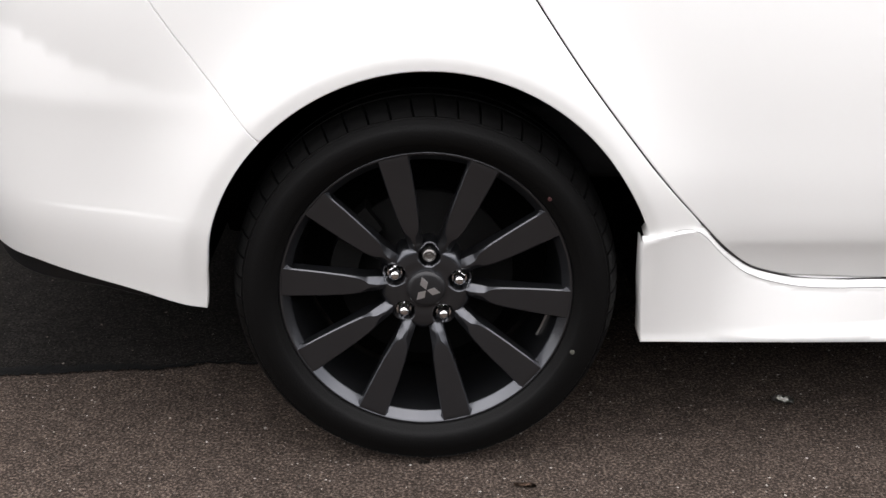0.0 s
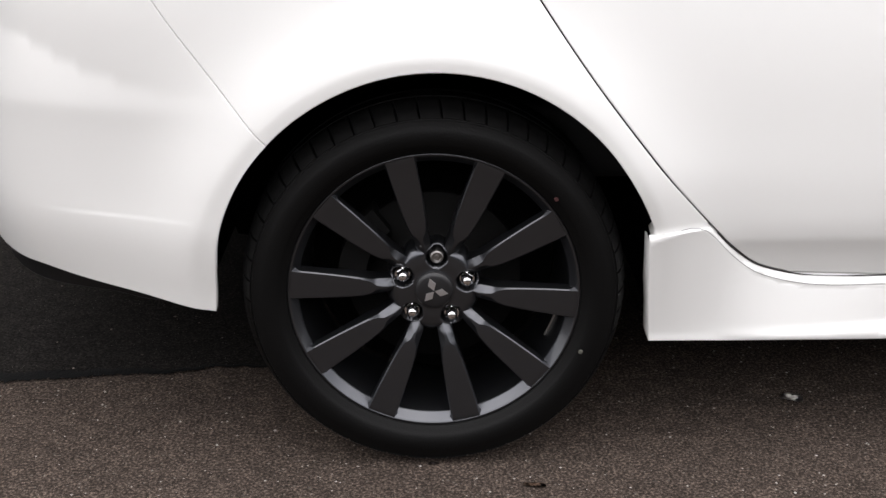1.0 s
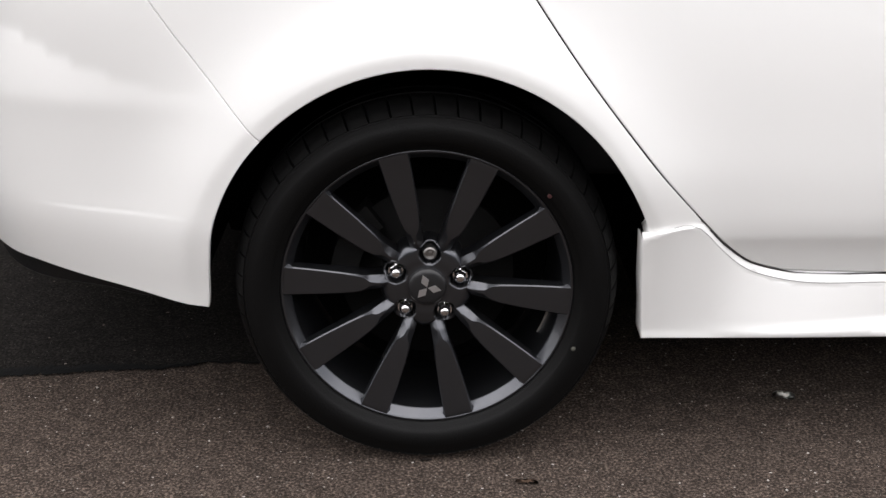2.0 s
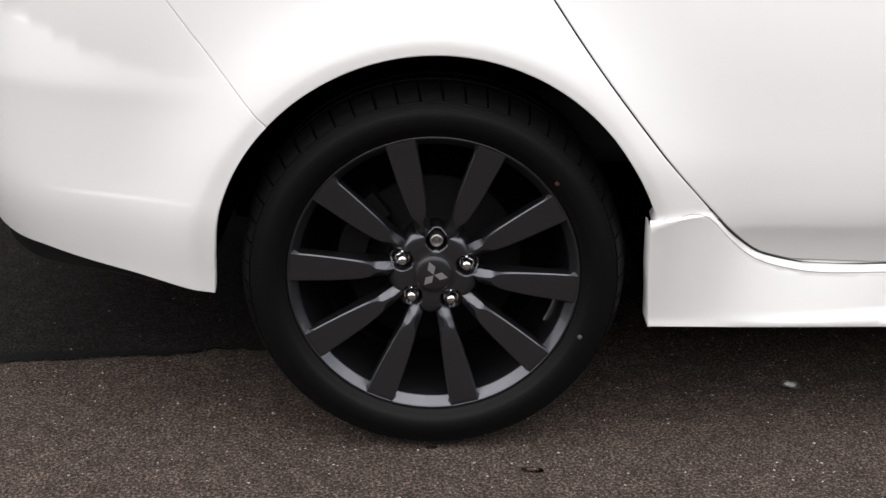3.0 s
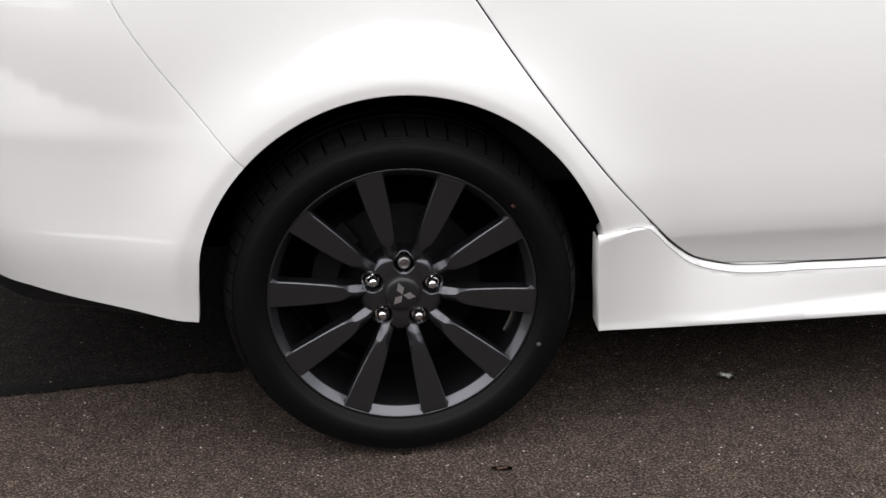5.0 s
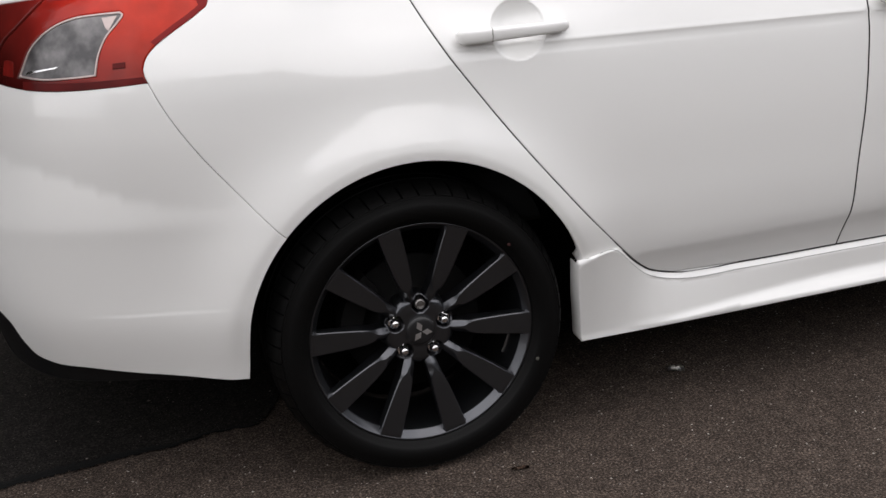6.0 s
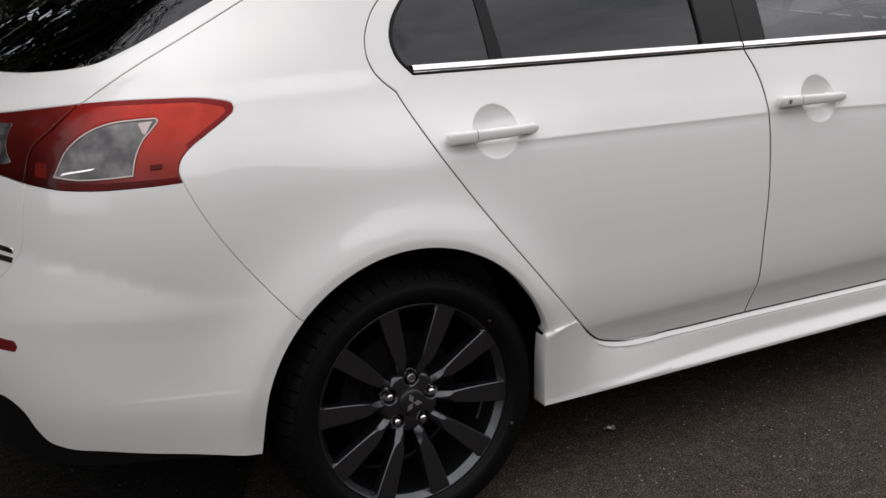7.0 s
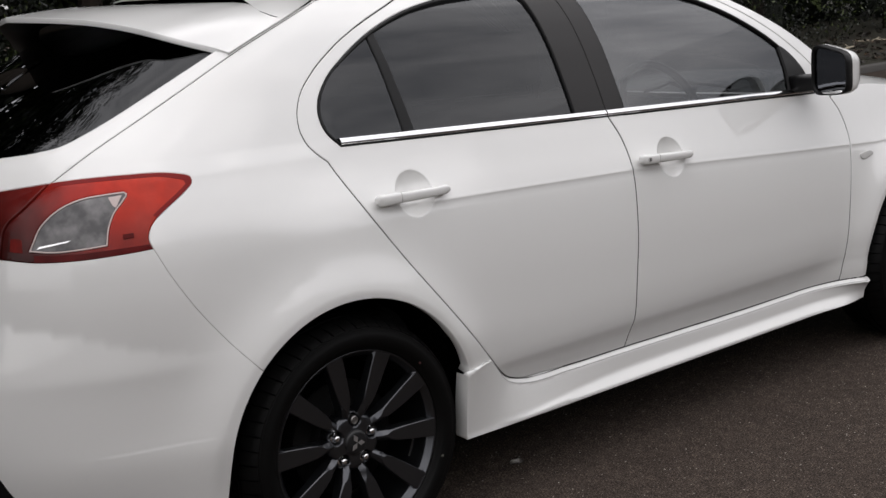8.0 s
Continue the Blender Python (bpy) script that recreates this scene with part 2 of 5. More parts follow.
def outline(*segments, gap=0.012):
    out = []
    for seg in segments:
        out += list(smooth_line(seg, gap))[:-1] if len(seg) > 1 else [np.array(seg[0], float)]
    keep = [out[0]]
    for q in out[1:]:
        if np.linalg.norm(q - keep[-1]) > 1e-4:
            keep.append(q)
    if np.linalg.norm(keep[0] - keep[-1]) < 1e-4:
        keep.pop()
    p = np.array(keep)
    area = np.sum(p[:, 0] * np.roll(p[:, 1], -1) - p[:, 1] * np.roll(p[:, 0], -1))
    return p if area > 0 else p[::-1]


def poly(*pts):
    """Straight runs from corner to corner."""
    return [[a, b] for a, b in zip(pts, pts[1:])]


def inset(p, d):
    e = np.roll(p, -1, 0) - p
    e = e / np.linalg.norm(e, axis=1)[:, None]
    n = np.stack([-e[:, 1], e[:, 0]], 1)
    m = n + np.roll(n, 1, 0)
    m = m / np.maximum(np.linalg.norm(m, axis=1)[:, None] ** 2, .5) * 2 / 1
    return p + m * d * 1.0


def inside(p, q):
    x, y = q[:, 0][:, None], q[:, 1][:, None]
    x0, y0 = p[:, 0], p[:, 1]
    x1, y1 = np.roll(x0, -1), np.roll(y0, -1)
    c = (y0 > y) != (y1 > y)
    with np.errstate(all="ignore"):
        xi = x0 + (y - y0) * (x1 - x0) / (y1 - y0)
    return ((c & (x < xi)).sum(1) % 2) == 1


def skin_normal(surface, u, z):
    h = 1e-4
    du = surface(u + h, z) - surface(u - h, z)
    dz = surface(u, z + h) - surface(u, z - h)
    n = np.cross(du, dz)
    return n / np.maximum(np.linalg.norm(n, axis=1), 1e-12)[:, None]


def panel(name, ring, mat, parent, label="", surface=skin, holes=(), depth=0.0, gap=0.0018, lip=0.016, cell=0.02, fine=(), edge=0.0025, mirror=False, lines=()):
    """A pressed panel: the surface inside a closed outline, with rounded edges turned in."""
    rings = [ring] + [h[::-1] for h in holes]
    inner = [inset(r, gap + edge) for r in rings]
    outer = [inset(r, gap) for r in rings]
    lo, hi = inner[0].min(0), inner[0].max(0)
    gx, gz = np.meshgrid(np.arange(lo[0], hi[0], cell), np.arange(lo[1], hi[1], cell))
    gx[::2] += cell / 2
    grid = [np.stack([gx.ravel(), gz.ravel()], 1)]
    for fx, fz, fr in fine:
        ax, az = np.meshgrid(np.arange(fx - fr, fx + fr, .0035), np.arange(fz - fr, fz + fr, .0035))
        d = np.stack([ax.ravel(), az.ravel()], 1)
        grid[0] = grid[0][np.hypot(grid[0][:, 0] - fx, grid[0][:, 1] - fz) > fr]
        grid.append(d[np.hypot(d[:, 0] - fx, d[:, 1] - fz) < fr - .004])
    for line, offsets in lines:
        ln = smooth_line(line, .014)
        tang = np.gradient(ln, axis=0)
        tang = tang / np.linalg.norm(tang, axis=1)[:, None]
        side = np.stack([-tang[:, 1], tang[:, 0]], 1)
        far = max(abs(o) for o in offsets) + .006
        g = grid[0]
        dist = np.concatenate([np.min(np.hypot(g[i:i + 2000, 0][:, None] - ln[:, 0], g[i:i + 2000, 1][:, None] - ln[:, 1]), axis=1) for i in range(0, len(g), 2000)])
        grid[0] = g[dist > far]
        grid += [ln + side * o for o in offsets]
    q = np.concatenate(grid)
    q = q[inside(inner[0], q)]
    for h in inner[1:]:
        q = q[~inside(h, q)]
    for r in inner:
        mid = np.concatenate([r, (r + np.roll(r, -1, 0)) / 2])
        near = np.concatenate([np.min(np.hypot(q[i:i + 2000, 0][:, None] - mid[:, 0], q[i:i + 2000, 1][:, None] - mid[:, 1]), axis=1)
                               for i in range(0, len(q), 2000)]) if len(q) else np.zeros(0)
        q = q[near > .0045]
    pts, edges, base = [], [], 0
    for r in inner:
        pts += list(r)
        edges += [(base + i, base + (i + 1) % len(r)) for i in range(len(r))]
        base += len(r)
    pts += list(q)
    vo, _, fo, ov, _, _ = geometry.delaunay_2d_cdt([Vector((float(a), float(b))) for a, b in pts], edges, [], 0, 1e-7)
    v2 = np.array([(v.x, v.y) for v in vo])
    f2 = np.array([f for f in fo if len(f) == 3])
    c = v2[f2].mean(1)
    ok = inside(inner[0], c)
    for h in inner[1:]:
        ok &= ~inside(h, c)
    f2 = f2[ok]
    a, b, d = v2[f2[:, 0]], v2[f2[:, 1]], v2[f2[:, 2]]
    cw = ((b - a)[:, 0] * (d - a)[:, 1] - (b - a)[:, 1] * (d - a)[:, 0]) < 0
    f2[cw] = f2[cw][:, ::-1]
    n3 = skin_normal(surface, v2[:, 0], v2[:, 1])
    p3 = surface(v2[:, 0], v2[:, 1]) - n3 * depth
    verts, norms, faces = list(p3), list(n3), [tuple(f) for f in f2]
    where = {}
    for i, src in enumerate(ov):
        for k in src:
            where[k] = i
    base = 0
    for r, o in zip(inner, outer):
        k = len(r)
        n_o = skin_normal(surface, o[:, 0], o[:, 1])
        p_o = surface(o[:, 0], o[:, 1])
        side = p_o - surface(r[:, 0], r[:, 1])
        side = side / np.maximum(np.linalg.norm(side, axis=1), 1e-9)[:, None]
        b0 = len(verts)
        verts += list(p_o - n_o * (depth + edge * .5))
        norms += list((n_o + side) / np.linalg.norm(n_o + side, axis=1)[:, None])
        verts += list(p_o - n_o * (depth + lip))
        norms += list(side)
        for i in range(k):
            j = (i + 1) % k
            faces.append((where[base + i], b0 + i, b0 + j, where[base + j]))
            faces.append((b0 + i, b0 + k + i, b0 + k + j, b0 + j))
        base += k
    verts, norms = np.array(verts), np.array(norms)
    ob = raw_part(name, verts, faces, mat, parent, label, norms)
    if mirror:
        verts[:, 1] = 2 * YC - verts[:, 1]
        norms[:, 1] *= -1
        raw_part(name, verts, [f[::-1] for f in faces], mat, parent, label, norms)
    return ob


def flat_panel(name, ring, mat, parent, label="", surface=skin, depth=0.0, cell=0.03, mirror=False):
    """A plain sheet inside a closed outline, such as a pane, with its inner face."""
    return panel(name, ring, mat, parent, label, surface, depth=depth, gap=0.0005, lip=0.004, cell=cell, edge=0.001, mirror=mirror)


def lathe(bm, profile, n, y_axis=True):
    """Turn a profile of (radius, y) round the wheel's axle."""
    rows = [[bm.verts.new((r * math.cos(2 * math.pi * i / n), y, r * math.sin(2 * math.pi * i / n))) for r, y in profile] for i in range(n)]
    for i in range(n):
        a, b = rows[i], rows[(i + 1) % n]
        for k in range(len(profile) - 1):
            bm.faces.new((a[k], b[k], b[k + 1], a[k + 1]))
    return rows


def box(bm, lo, hi, bevel=0.0, seg=2):
    r = bmesh.ops.create_cube(bm, size=1)
    for v in r["verts"]:
        v.co = [lo[k] + (hi[k] - lo[k]) * (v.co[k] + .5) for k in range(3)]
    if bevel:
        es = list({e for v in r["verts"] for e in v.link_edges})
        bmesh.ops.bevel(bm, geom=es, offset=bevel, segments=seg, profile=.6, affect="EDGES")


def tube(bm, pts, radius, n=8, cap=True):
    """A round bar along a line of points; radius may be one number or one for each point."""
    pts = [Vector(p) for p in pts]
    rad = radius if isinstance(radius, (list, tuple)) else [radius] * len(pts)
    rows = []
    for i, p in enumerate(pts):
        d = (pts[min(i + 1, len(pts) - 1)] - pts[max(i - 1, 0)]).normalized()
        s = d.cross(Vector((0, 0, 1)))
        s = s.normalized() if s.length > 1e-3 else Vector((1, 0, 0))
        t = d.cross(s)
        rows.append([bm.verts.new(p + (s * math.cos(2 * math.pi * k / n) + t * math.sin(2 * math.pi * k / n)) * rad[i]) for k in range(n)])
    for a, b in zip(rows, rows[1:]):
        for k in range(n):
            bm.faces.new((a[k], a[(k + 1) % n], b[(k + 1) % n], b[k]))
    if cap:
        bm.faces.new(rows[0][::-1])
        bm.faces.new(rows[-1])


def sheet(rows):
    """A grid of points as verts and quads."""
    g = np.array(rows, float)
    m, n = g.shape[:2]
    faces = [(i * n + j, i * n + j + 1, (i + 1) * n + j + 1, (i + 1) * n + j) for i in range(m - 1) for j in range(n - 1)]
    return g.reshape(-1, 3), faces

# ---- ground ----
def asphalt_material():
    m = bpy.data.materials.new("asphalt")
    m.use_nodes = True
    n, l = m.node_tree.nodes, m.node_tree.links
    b = n["Principled BSDF"]
    b.inputs["Roughness"].default_value = 0.95
    b.inputs["Specular IOR Level"].default_value = 0.12
    tc = n.new("ShaderNodeTexCoord")
    fine = n.new("ShaderNodeTexNoise")
    fine.inputs["Scale"].default_value = 190
    fine.inputs["Detail"].default_value = 3
    fine.inputs["Roughness"].default_value = 0.75
    patchy = n.new("ShaderNodeTexNoise")
    patchy.inputs["Scale"].default_value = 26
    patchy.inputs["Detail"].default_value = 3
    blend = n.new("ShaderNodeMath")
    blend.operation = "MULTIPLY_ADD"
    blend.inputs[1].default_value = 0.12
    scaled = n.new("ShaderNodeMath")
    scaled.operation = "MULTIPLY"
    scaled.inputs[1].default_value = 0.83
    big = n.new("ShaderNodeTexNoise")
    big.inputs["Scale"].default_value = 5
    big.inputs["Detail"].default_value = 5
    vor = n.new("ShaderNodeTexVoronoi")
    vor.inputs["Scale"].default_value = 190
    ramp = n.new("ShaderNodeValToRGB")
    e = ramp.color_ramp.elements
    e[0].position, e[0].color = 0.40, (0.018, 0.0140, 0.0113, 1)
    e[1].position, e[1].color = 0.65, (0.205, 0.158, 0.130, 1)
    mid = e.new(0.51)
    mid.color = (0.053, 0.0405, 0.0330, 1)
    tint = n.new("ShaderNodeMixRGB")
    tint.blend_type = "MULTIPLY"
    tint.inputs["Fac"].default_value = 0.8
    stones = n.new("ShaderNodeValToRGB")
    s = stones.color_ramp.elements
    s[0].position, s[0].color = 0.05, (0.36, 0.34, 0.32, 1)
    s[1].position, s[1].color = 0.13, (0.0, 0.0, 0.0, 1)
    pick = n.new("ShaderNodeMath")
    pick.operation = "GREATER_THAN"
    pick.inputs[1].default_value = 0.82
    add = n.new("ShaderNodeMixRGB")
    add.blend_type = "ADD"
    bump = n.new("ShaderNodeBump")
    bump.inputs["Strength"].default_value = 0.45
    bump.inputs["Distance"].default_value = 0.003
    for node in (fine, big, vor, patchy):
        l.new(tc.outputs["Object"], node.inputs["Vector"])
    sep = n.new("ShaderNodeSeparateColor")
    l.new(vor.outputs["Color"], sep.inputs["Color"])
    l.new(sep.outputs["Red"], pick.inputs[0])
    l.new(fine.outputs["Fac"], scaled.inputs[0])
    l.new(patchy.outputs["Fac"], blend.inputs[0])
    l.new(scaled.outputs[0], blend.inputs[2])
    chips = n.new("ShaderNodeTexVoronoi")
    chips.inputs["Scale"].default_value = 125
    tone = n.new("ShaderNodeSeparateColor")
    mixed = n.new("ShaderNodeMath")
    mixed.operation = "MULTIPLY_ADD"
    mixed.inputs[1].default_value = 0.05
    l.new(tc.outputs["Object"], chips.inputs["Vector"])
    l.new(chips.outputs["Color"], tone.inputs["Color"])
    l.new(tone.outputs["Green"], mixed.inputs[0])
    l.new(blend.outputs[0], mixed.inputs[2])
    l.new(mixed.outputs[0], ramp.inputs["Fac"])
    l.new(ramp.outputs["Color"], tint.inputs["Color1"])
    # the asphalt's colour gets slightly darker along x, towards the front of the car
    where = n.new("ShaderNodeSeparateXYZ")
    toned = n.new("ShaderNodeMapRange")
    toned.interpolation_type = "SMOOTHSTEP"
    toned.inputs["From Min"].default_value = -0.7
    toned.inputs["From Max"].default_value = 1.2
    toned.inputs["To Min"].default_value = 0.62
    toned.inputs["To Max"].default_value = 0.50
    both = n.new("ShaderNodeMath")
    both.operation = "MULTIPLY_ADD"
    both.inputs[1].default_value = 0.5
    l.new(tc.outputs["Object"], where.inputs["Vector"])
    l.new(where.outputs["X"], toned.inputs["Value"])
    l.new(big.outputs["Fac"], both.inputs[0])
    l.new(toned.outputs["Result"], both.inputs[2])
    l.new(both.outputs[0], tint.inputs["Color2"])
    l.new(vor.outputs["Distance"], stones.inputs["Fac"])
    l.new(tint.outputs["Color"], add.inputs["Color1"])
    l.new(stones.outputs["Color"], add.inputs["Color2"])
    l.new(pick.outputs[0], add.inputs["Fac"])
    l.new(add.outputs["Color"], b.inputs["Base Color"])
    l.new(fine.outputs["Fac"], bump.inputs["Height"])
    l.new(bump.outputs["Normal"], b.inputs["Normal"])
    return m


ASPHALT = asphalt_material()
verts, faces = sheet([[(x, y, 0) for x in (-400, -30, -8, -3, 6, 20, 60, 400)] for y in (-400, -40, -8, -2, 2, 6, 30, 400)])
tagged(raw_part("ground", verts, faces, ASPHALT, None, "worn grey-brown asphalt with pale grit", smooth=False), category="ground", kind="structure")

# ---- the car ----
car = tagged(new("car"), "white five-door hatchback with dark grey alloy wheels parked on asphalt", "car")

DOOR_REAR = [(.47, 1.430), (.296, 1.370), (.155, 1.313), (.060, 1.255), (.010, 1.205), (-.010, 1.155), (-.008, 1.112), (.002, 1.078), (.022, 1.052), (.042, 1.034)]
DOOR_REAR_LOW = [(.042, 1.034), (.059, .995), (.107, .905), (.170, .808), (.259, .680), (.362, .548), (.459, .430), (.504, .381), (.550, .345), (.610, .325)]
SILL = [(.610, .325), (.80, .3165), (1.042, .314)]
SILL_FRONT = [(1.042, .314), (1.6, .305), (2.145, .304)]
B_SEAM = [(1.042, .314), (1.056, .405), (1.062, .510), (1.078, .643), (1.088, .75), (1.096, .865), (1.086, .96), (1.053, 1.036)]
B_TOP = [(1.053, 1.036), (1.053, 1.45)]
REAR_TOP = [(1.053, 1.45), (.80, 1.449), (.62, 1.444), (.47, 1.430)]
F_SEAM = [(2.145, .304), (2.158, .402), (2.172, .506), (2.197, .645), (2.226, .763), (2.240, .842), (2.229, .914), (2.200, .965)]
FRONT_TOP = [(2.200, .965), (2.185, 1.01), (2.13, 1.095), (2.04, 1.182), (1.90, 1.282), (1.72, 1.374), (1.58, 1.420), (1.35, 1.446), (1.053, 1.45)]
PILLAR_OUT = [(.47, 1.468), (1.053, 1.468), (1.35, 1.463), (1.60, 1.435), (1.75, 1.392), (1.93, 1.305), (2.09, 1.205), (2.20, 1.115), (2.27, 1.03), (2.30, .975)]


def belt(x):
    return 1.067 - .0395 * (x - .1)


WIN_REAR = outline([(.0935, belt(.0935)), (.063, 1.105), (.057, 1.150), (.067, 1.180), (.110, 1.234), (.190, 1.286), (.294, 1.338), (.425, 1.382),
                    (.572, 1.411), (.736, 1.423), (.932, 1.423)], [(.932, 1.423), (.932, belt(.932))], [(.932, belt(.932)), (.0935, belt(.0935))])
WIN_FRONT = outline([(1.130, belt(1.13)), (1.134, 1.422)], [(1.134, 1.422), (1.35, 1.415), (1.563, 1.388), (1.681, 1.352), (1.86, 1.264), (2.0, 1.161), (2.08, 1.07), (2.115, belt(2.115))],
                    [(2.115, belt(2.115)), (1.130, belt(1.13))])


def arch(cx, a0, a1, r=.363, cz=.331, n=60):
    return [(cx + r * math.cos(radians(a0 + (a1 - a0) * k / n)), cz + r * math.sin(radians(a0 + (a1 - a0) * k / n))) for k in range(n + 1)]


LAMP_TOP = [(-.683, 1.068), (-.60, 1.070), (-.52, 1.069), (-.405, 1.062), (-.374, 1.056)]
LAMP_TIP = [(-.374, 1.056), (-.357, 1.048), (-.356, 1.038), (-.372, 1.024), (-.415, .997), (-.456, .970), (-.476, .945), (-.480, .925), (-.473, .905)]
LAMP_LOW = [(-.473, .905), (-.556, .901), (-.64, .899), (-.727, .903), (-.80, .915)]
LAMP_IN_LOW = [(-.80, .915), (-.86, .930), (-.95, .945), (-1.04, .955)]
LAMP_IN_END = [(-1.04, .955), (-1.065, 1.0), (-1.05, 1.043)]
LAMP_IN_TOP = [(-1.05, 1.043), (-.87, 1.055), (-.76, 1.063), (-.683, 1.068)]
LAMP_SPLIT = [(-.683, 1.068), (-.745, 1.018), (-.785, .985), (-.80, .915)]
BUMPER_SEAM = [(-.473, .905), (-.441, .838), (-.399, .765), (-.330, .668), (-.255, .578)]
GATE_SEAM = [(-.683, 1.068), (-.593, 1.1205), (-.45, 1.1955), (-.308, 1.267), (-.203, 1.3185), (-.092, 1.3645), (.023, 1.408), (.10, 1.437)]
HATCH_LOW = [(-.80, .915), (-.812, .85), (-.824, .775), (-.840, .752), (-.885, .712), (-.95, .705), (centre_u(.70), .70)]
GLASS_EDGE = [(centre_u(1.124), 1.124), (-.973, 1.126), (-.80, 1.130), (-.716, 1.136), (-.655, 1.146), (-.60, 1.167), (-.548, 1.190), (-.457, 1.234), (-.266, 1.325), (-.14, 1.382)]

ARCH_X, ARCH_Z = .0115, .3285      # the rear arch before the haunch is drawn out
a_end = math.degrees(math.atan2(.412 - ARCH_Z, .352))
a_mid = math.degrees(math.atan2(.578 - ARCH_Z, -.264))
ARCH_LINES = ((arch(ARCH_X, 190, -10, r=.380, cz=ARCH_Z), (-.011, -.006, -.001, .005, .011, .017)),)
FRONT_ARCH_LINES = ((arch(WHEELBASE, 190, -10, r=.380), (-.011, -.006, -.001, .005, .011, .017)),)


def ridge(x):
    return .899 - float(wedge(x))


ROWS = (-.026, -.019, -.013, -.008, -.004, 0, .004, .008, .014)
RIDGE = ([(x, ridge(x) - .003) for x in (.05, .5, 1.1, 1.6, 2.0, 2.4, 3.0)], ROWS)
TUCK = ([(.45, .382), (1.0, .382), (1.6, .382), (2.3, .382)], (-.022, -.014, -.007, 0, .007, .014, .022))
SHOULDER = ([(-.60, 1.075), (-.2, 1.075), (.1, 1.075)], (-.03, -.02, -.01, 0, .01, .02, .03))
quarter = panel("quarter_panel", outline([(.357, .412), (.474, .415)], [(.474, .415), (.459, .430)], DOOR_REAR_LOW[:7][::-1], DOOR_REAR[::-1], [(.47, 1.430), (.47, 1.468)],
                [(.47, 1.468), (.30, 1.462), (.10, 1.437)], GATE_SEAM[::-1], LAMP_TOP, LAMP_TIP, BUMPER_SEAM, arch(ARCH_X, a_mid, a_end, r=.3645, cz=ARCH_Z)),
                PAINT, car, mirror=True, lip=.040, gap=.0008, lines=ARCH_LINES + (SHOULDER,))
BUMPER_RING = outline(BUMPER_SEAM, arch(ARCH_X, a_mid, 172, r=.3645, cz=ARCH_Z), [(-.3555, .345), (-.360, .315), (-.367, .274)], [(-.367, .274), (-.418, .281), (-.566, .302), (-.69, .319), (-.785, .327), (-.815, .338), (-.836, .368), (-.855, .412),
                (-.885, .438), (-.968, .447), (centre_u(.45), .45)], [(centre_u(.45), .45), (centre_u(.70), .70)], HATCH_LOW[::-1], LAMP_LOW[::-1])
rear_bumper = panel("rear_bumper", BUMPER_RING, PAINT, car, mirror=True, cell=.018, gap=.0006, edge=.0014,
                    lines=ARCH_LINES + (([(-1.4, .452), (-.9, .452), (-.38, .452)], (-.012, -.006, 0, .006, .012)), ([(-1.4, .625), (-.9, .625), (-.30, .625)], (-.02, -.01, 0, .01, .02))))
tailgate = panel("tailgate", outline(GATE_SEAM, [(.10, 1.437), (-.14, 1.382)], GLASS_EDGE[::-1], [(centre_u(1.124), 1.124)] + [(centre_u(z), z) for z in (1.08, 1.0, .9, .8, .70)],
                 HATCH_LOW[::-1], LAMP_IN_LOW, LAMP_IN_END, LAMP_IN_TOP), PAINT, car, mirror=True, gap=.001)
rear_door = panel("rear_door", outline(DOOR_REAR, DOOR_REAR_LOW, SILL, B_SEAM, B_TOP, REAR_TOP), PAINT, car, holes=(WIN_REAR,), fine=((.273, .92, .07),), mirror=True, gap=.0022, lines=(RIDGE, TUCK))
front_door = panel("front_door", outline(B_TOP[::-1], B_SEAM[::-1], SILL_FRONT, F_SEAM, FRONT_TOP), PAINT, car, holes=(WIN_FRONT,), fine=((1.277, .878, .07),), mirror=True, gap=.0022, lines=(RIDGE, TUCK))
panel("roof_rail", outline([(.47, 1.430), (.47, 1.468)], PILLAR_OUT, [(2.30, .975), (2.200, .965)], FRONT_TOP, REAR_TOP), PAINT, car, mirror=True)
SKIRT_EDGE = [(2.288, .296), (2.2, .303), (2.145, .304), (1.6, .305), (1.042, .314), (.80, .3165), (.610, .325)]
side_skirt = panel("side_skirt", outline([(.352, .424), (.356, .33), (.366, .214)], [(.366, .215), (.55, .2115), (1.0, .211), (1.9, .211), (2.278, .214)], [(2.278, .214), (2.288, .296)],
                   SKIRT_EDGE, DOOR_REAR_LOW[6:][::-1], [(.459, .430), (.352, .424)]),
                   PAINT, car, surface=skirt_skin, mirror=True, lip=.05, cell=.011, gap=.0009,
                   lines=((DOOR_REAR_LOW[6:], (-.032, -.026, -.0215, -.018, -.0155, -.0125, -.0095, -.006, -.003)), (SKIRT_EDGE, (.032, .026, .0215, .018, .0155, .0125, .0095, .006, .003)), ([(.352, .424), (.459, .430)], (-.018, -.014, -.010, -.006, -.003)),
                          ([(u, skirt_fold(u)) for u in (.50, .6, .7, .85, 1.0, 1.15, 1.6, 2.3)], (-.012, -.006, 0, .006, .012))))
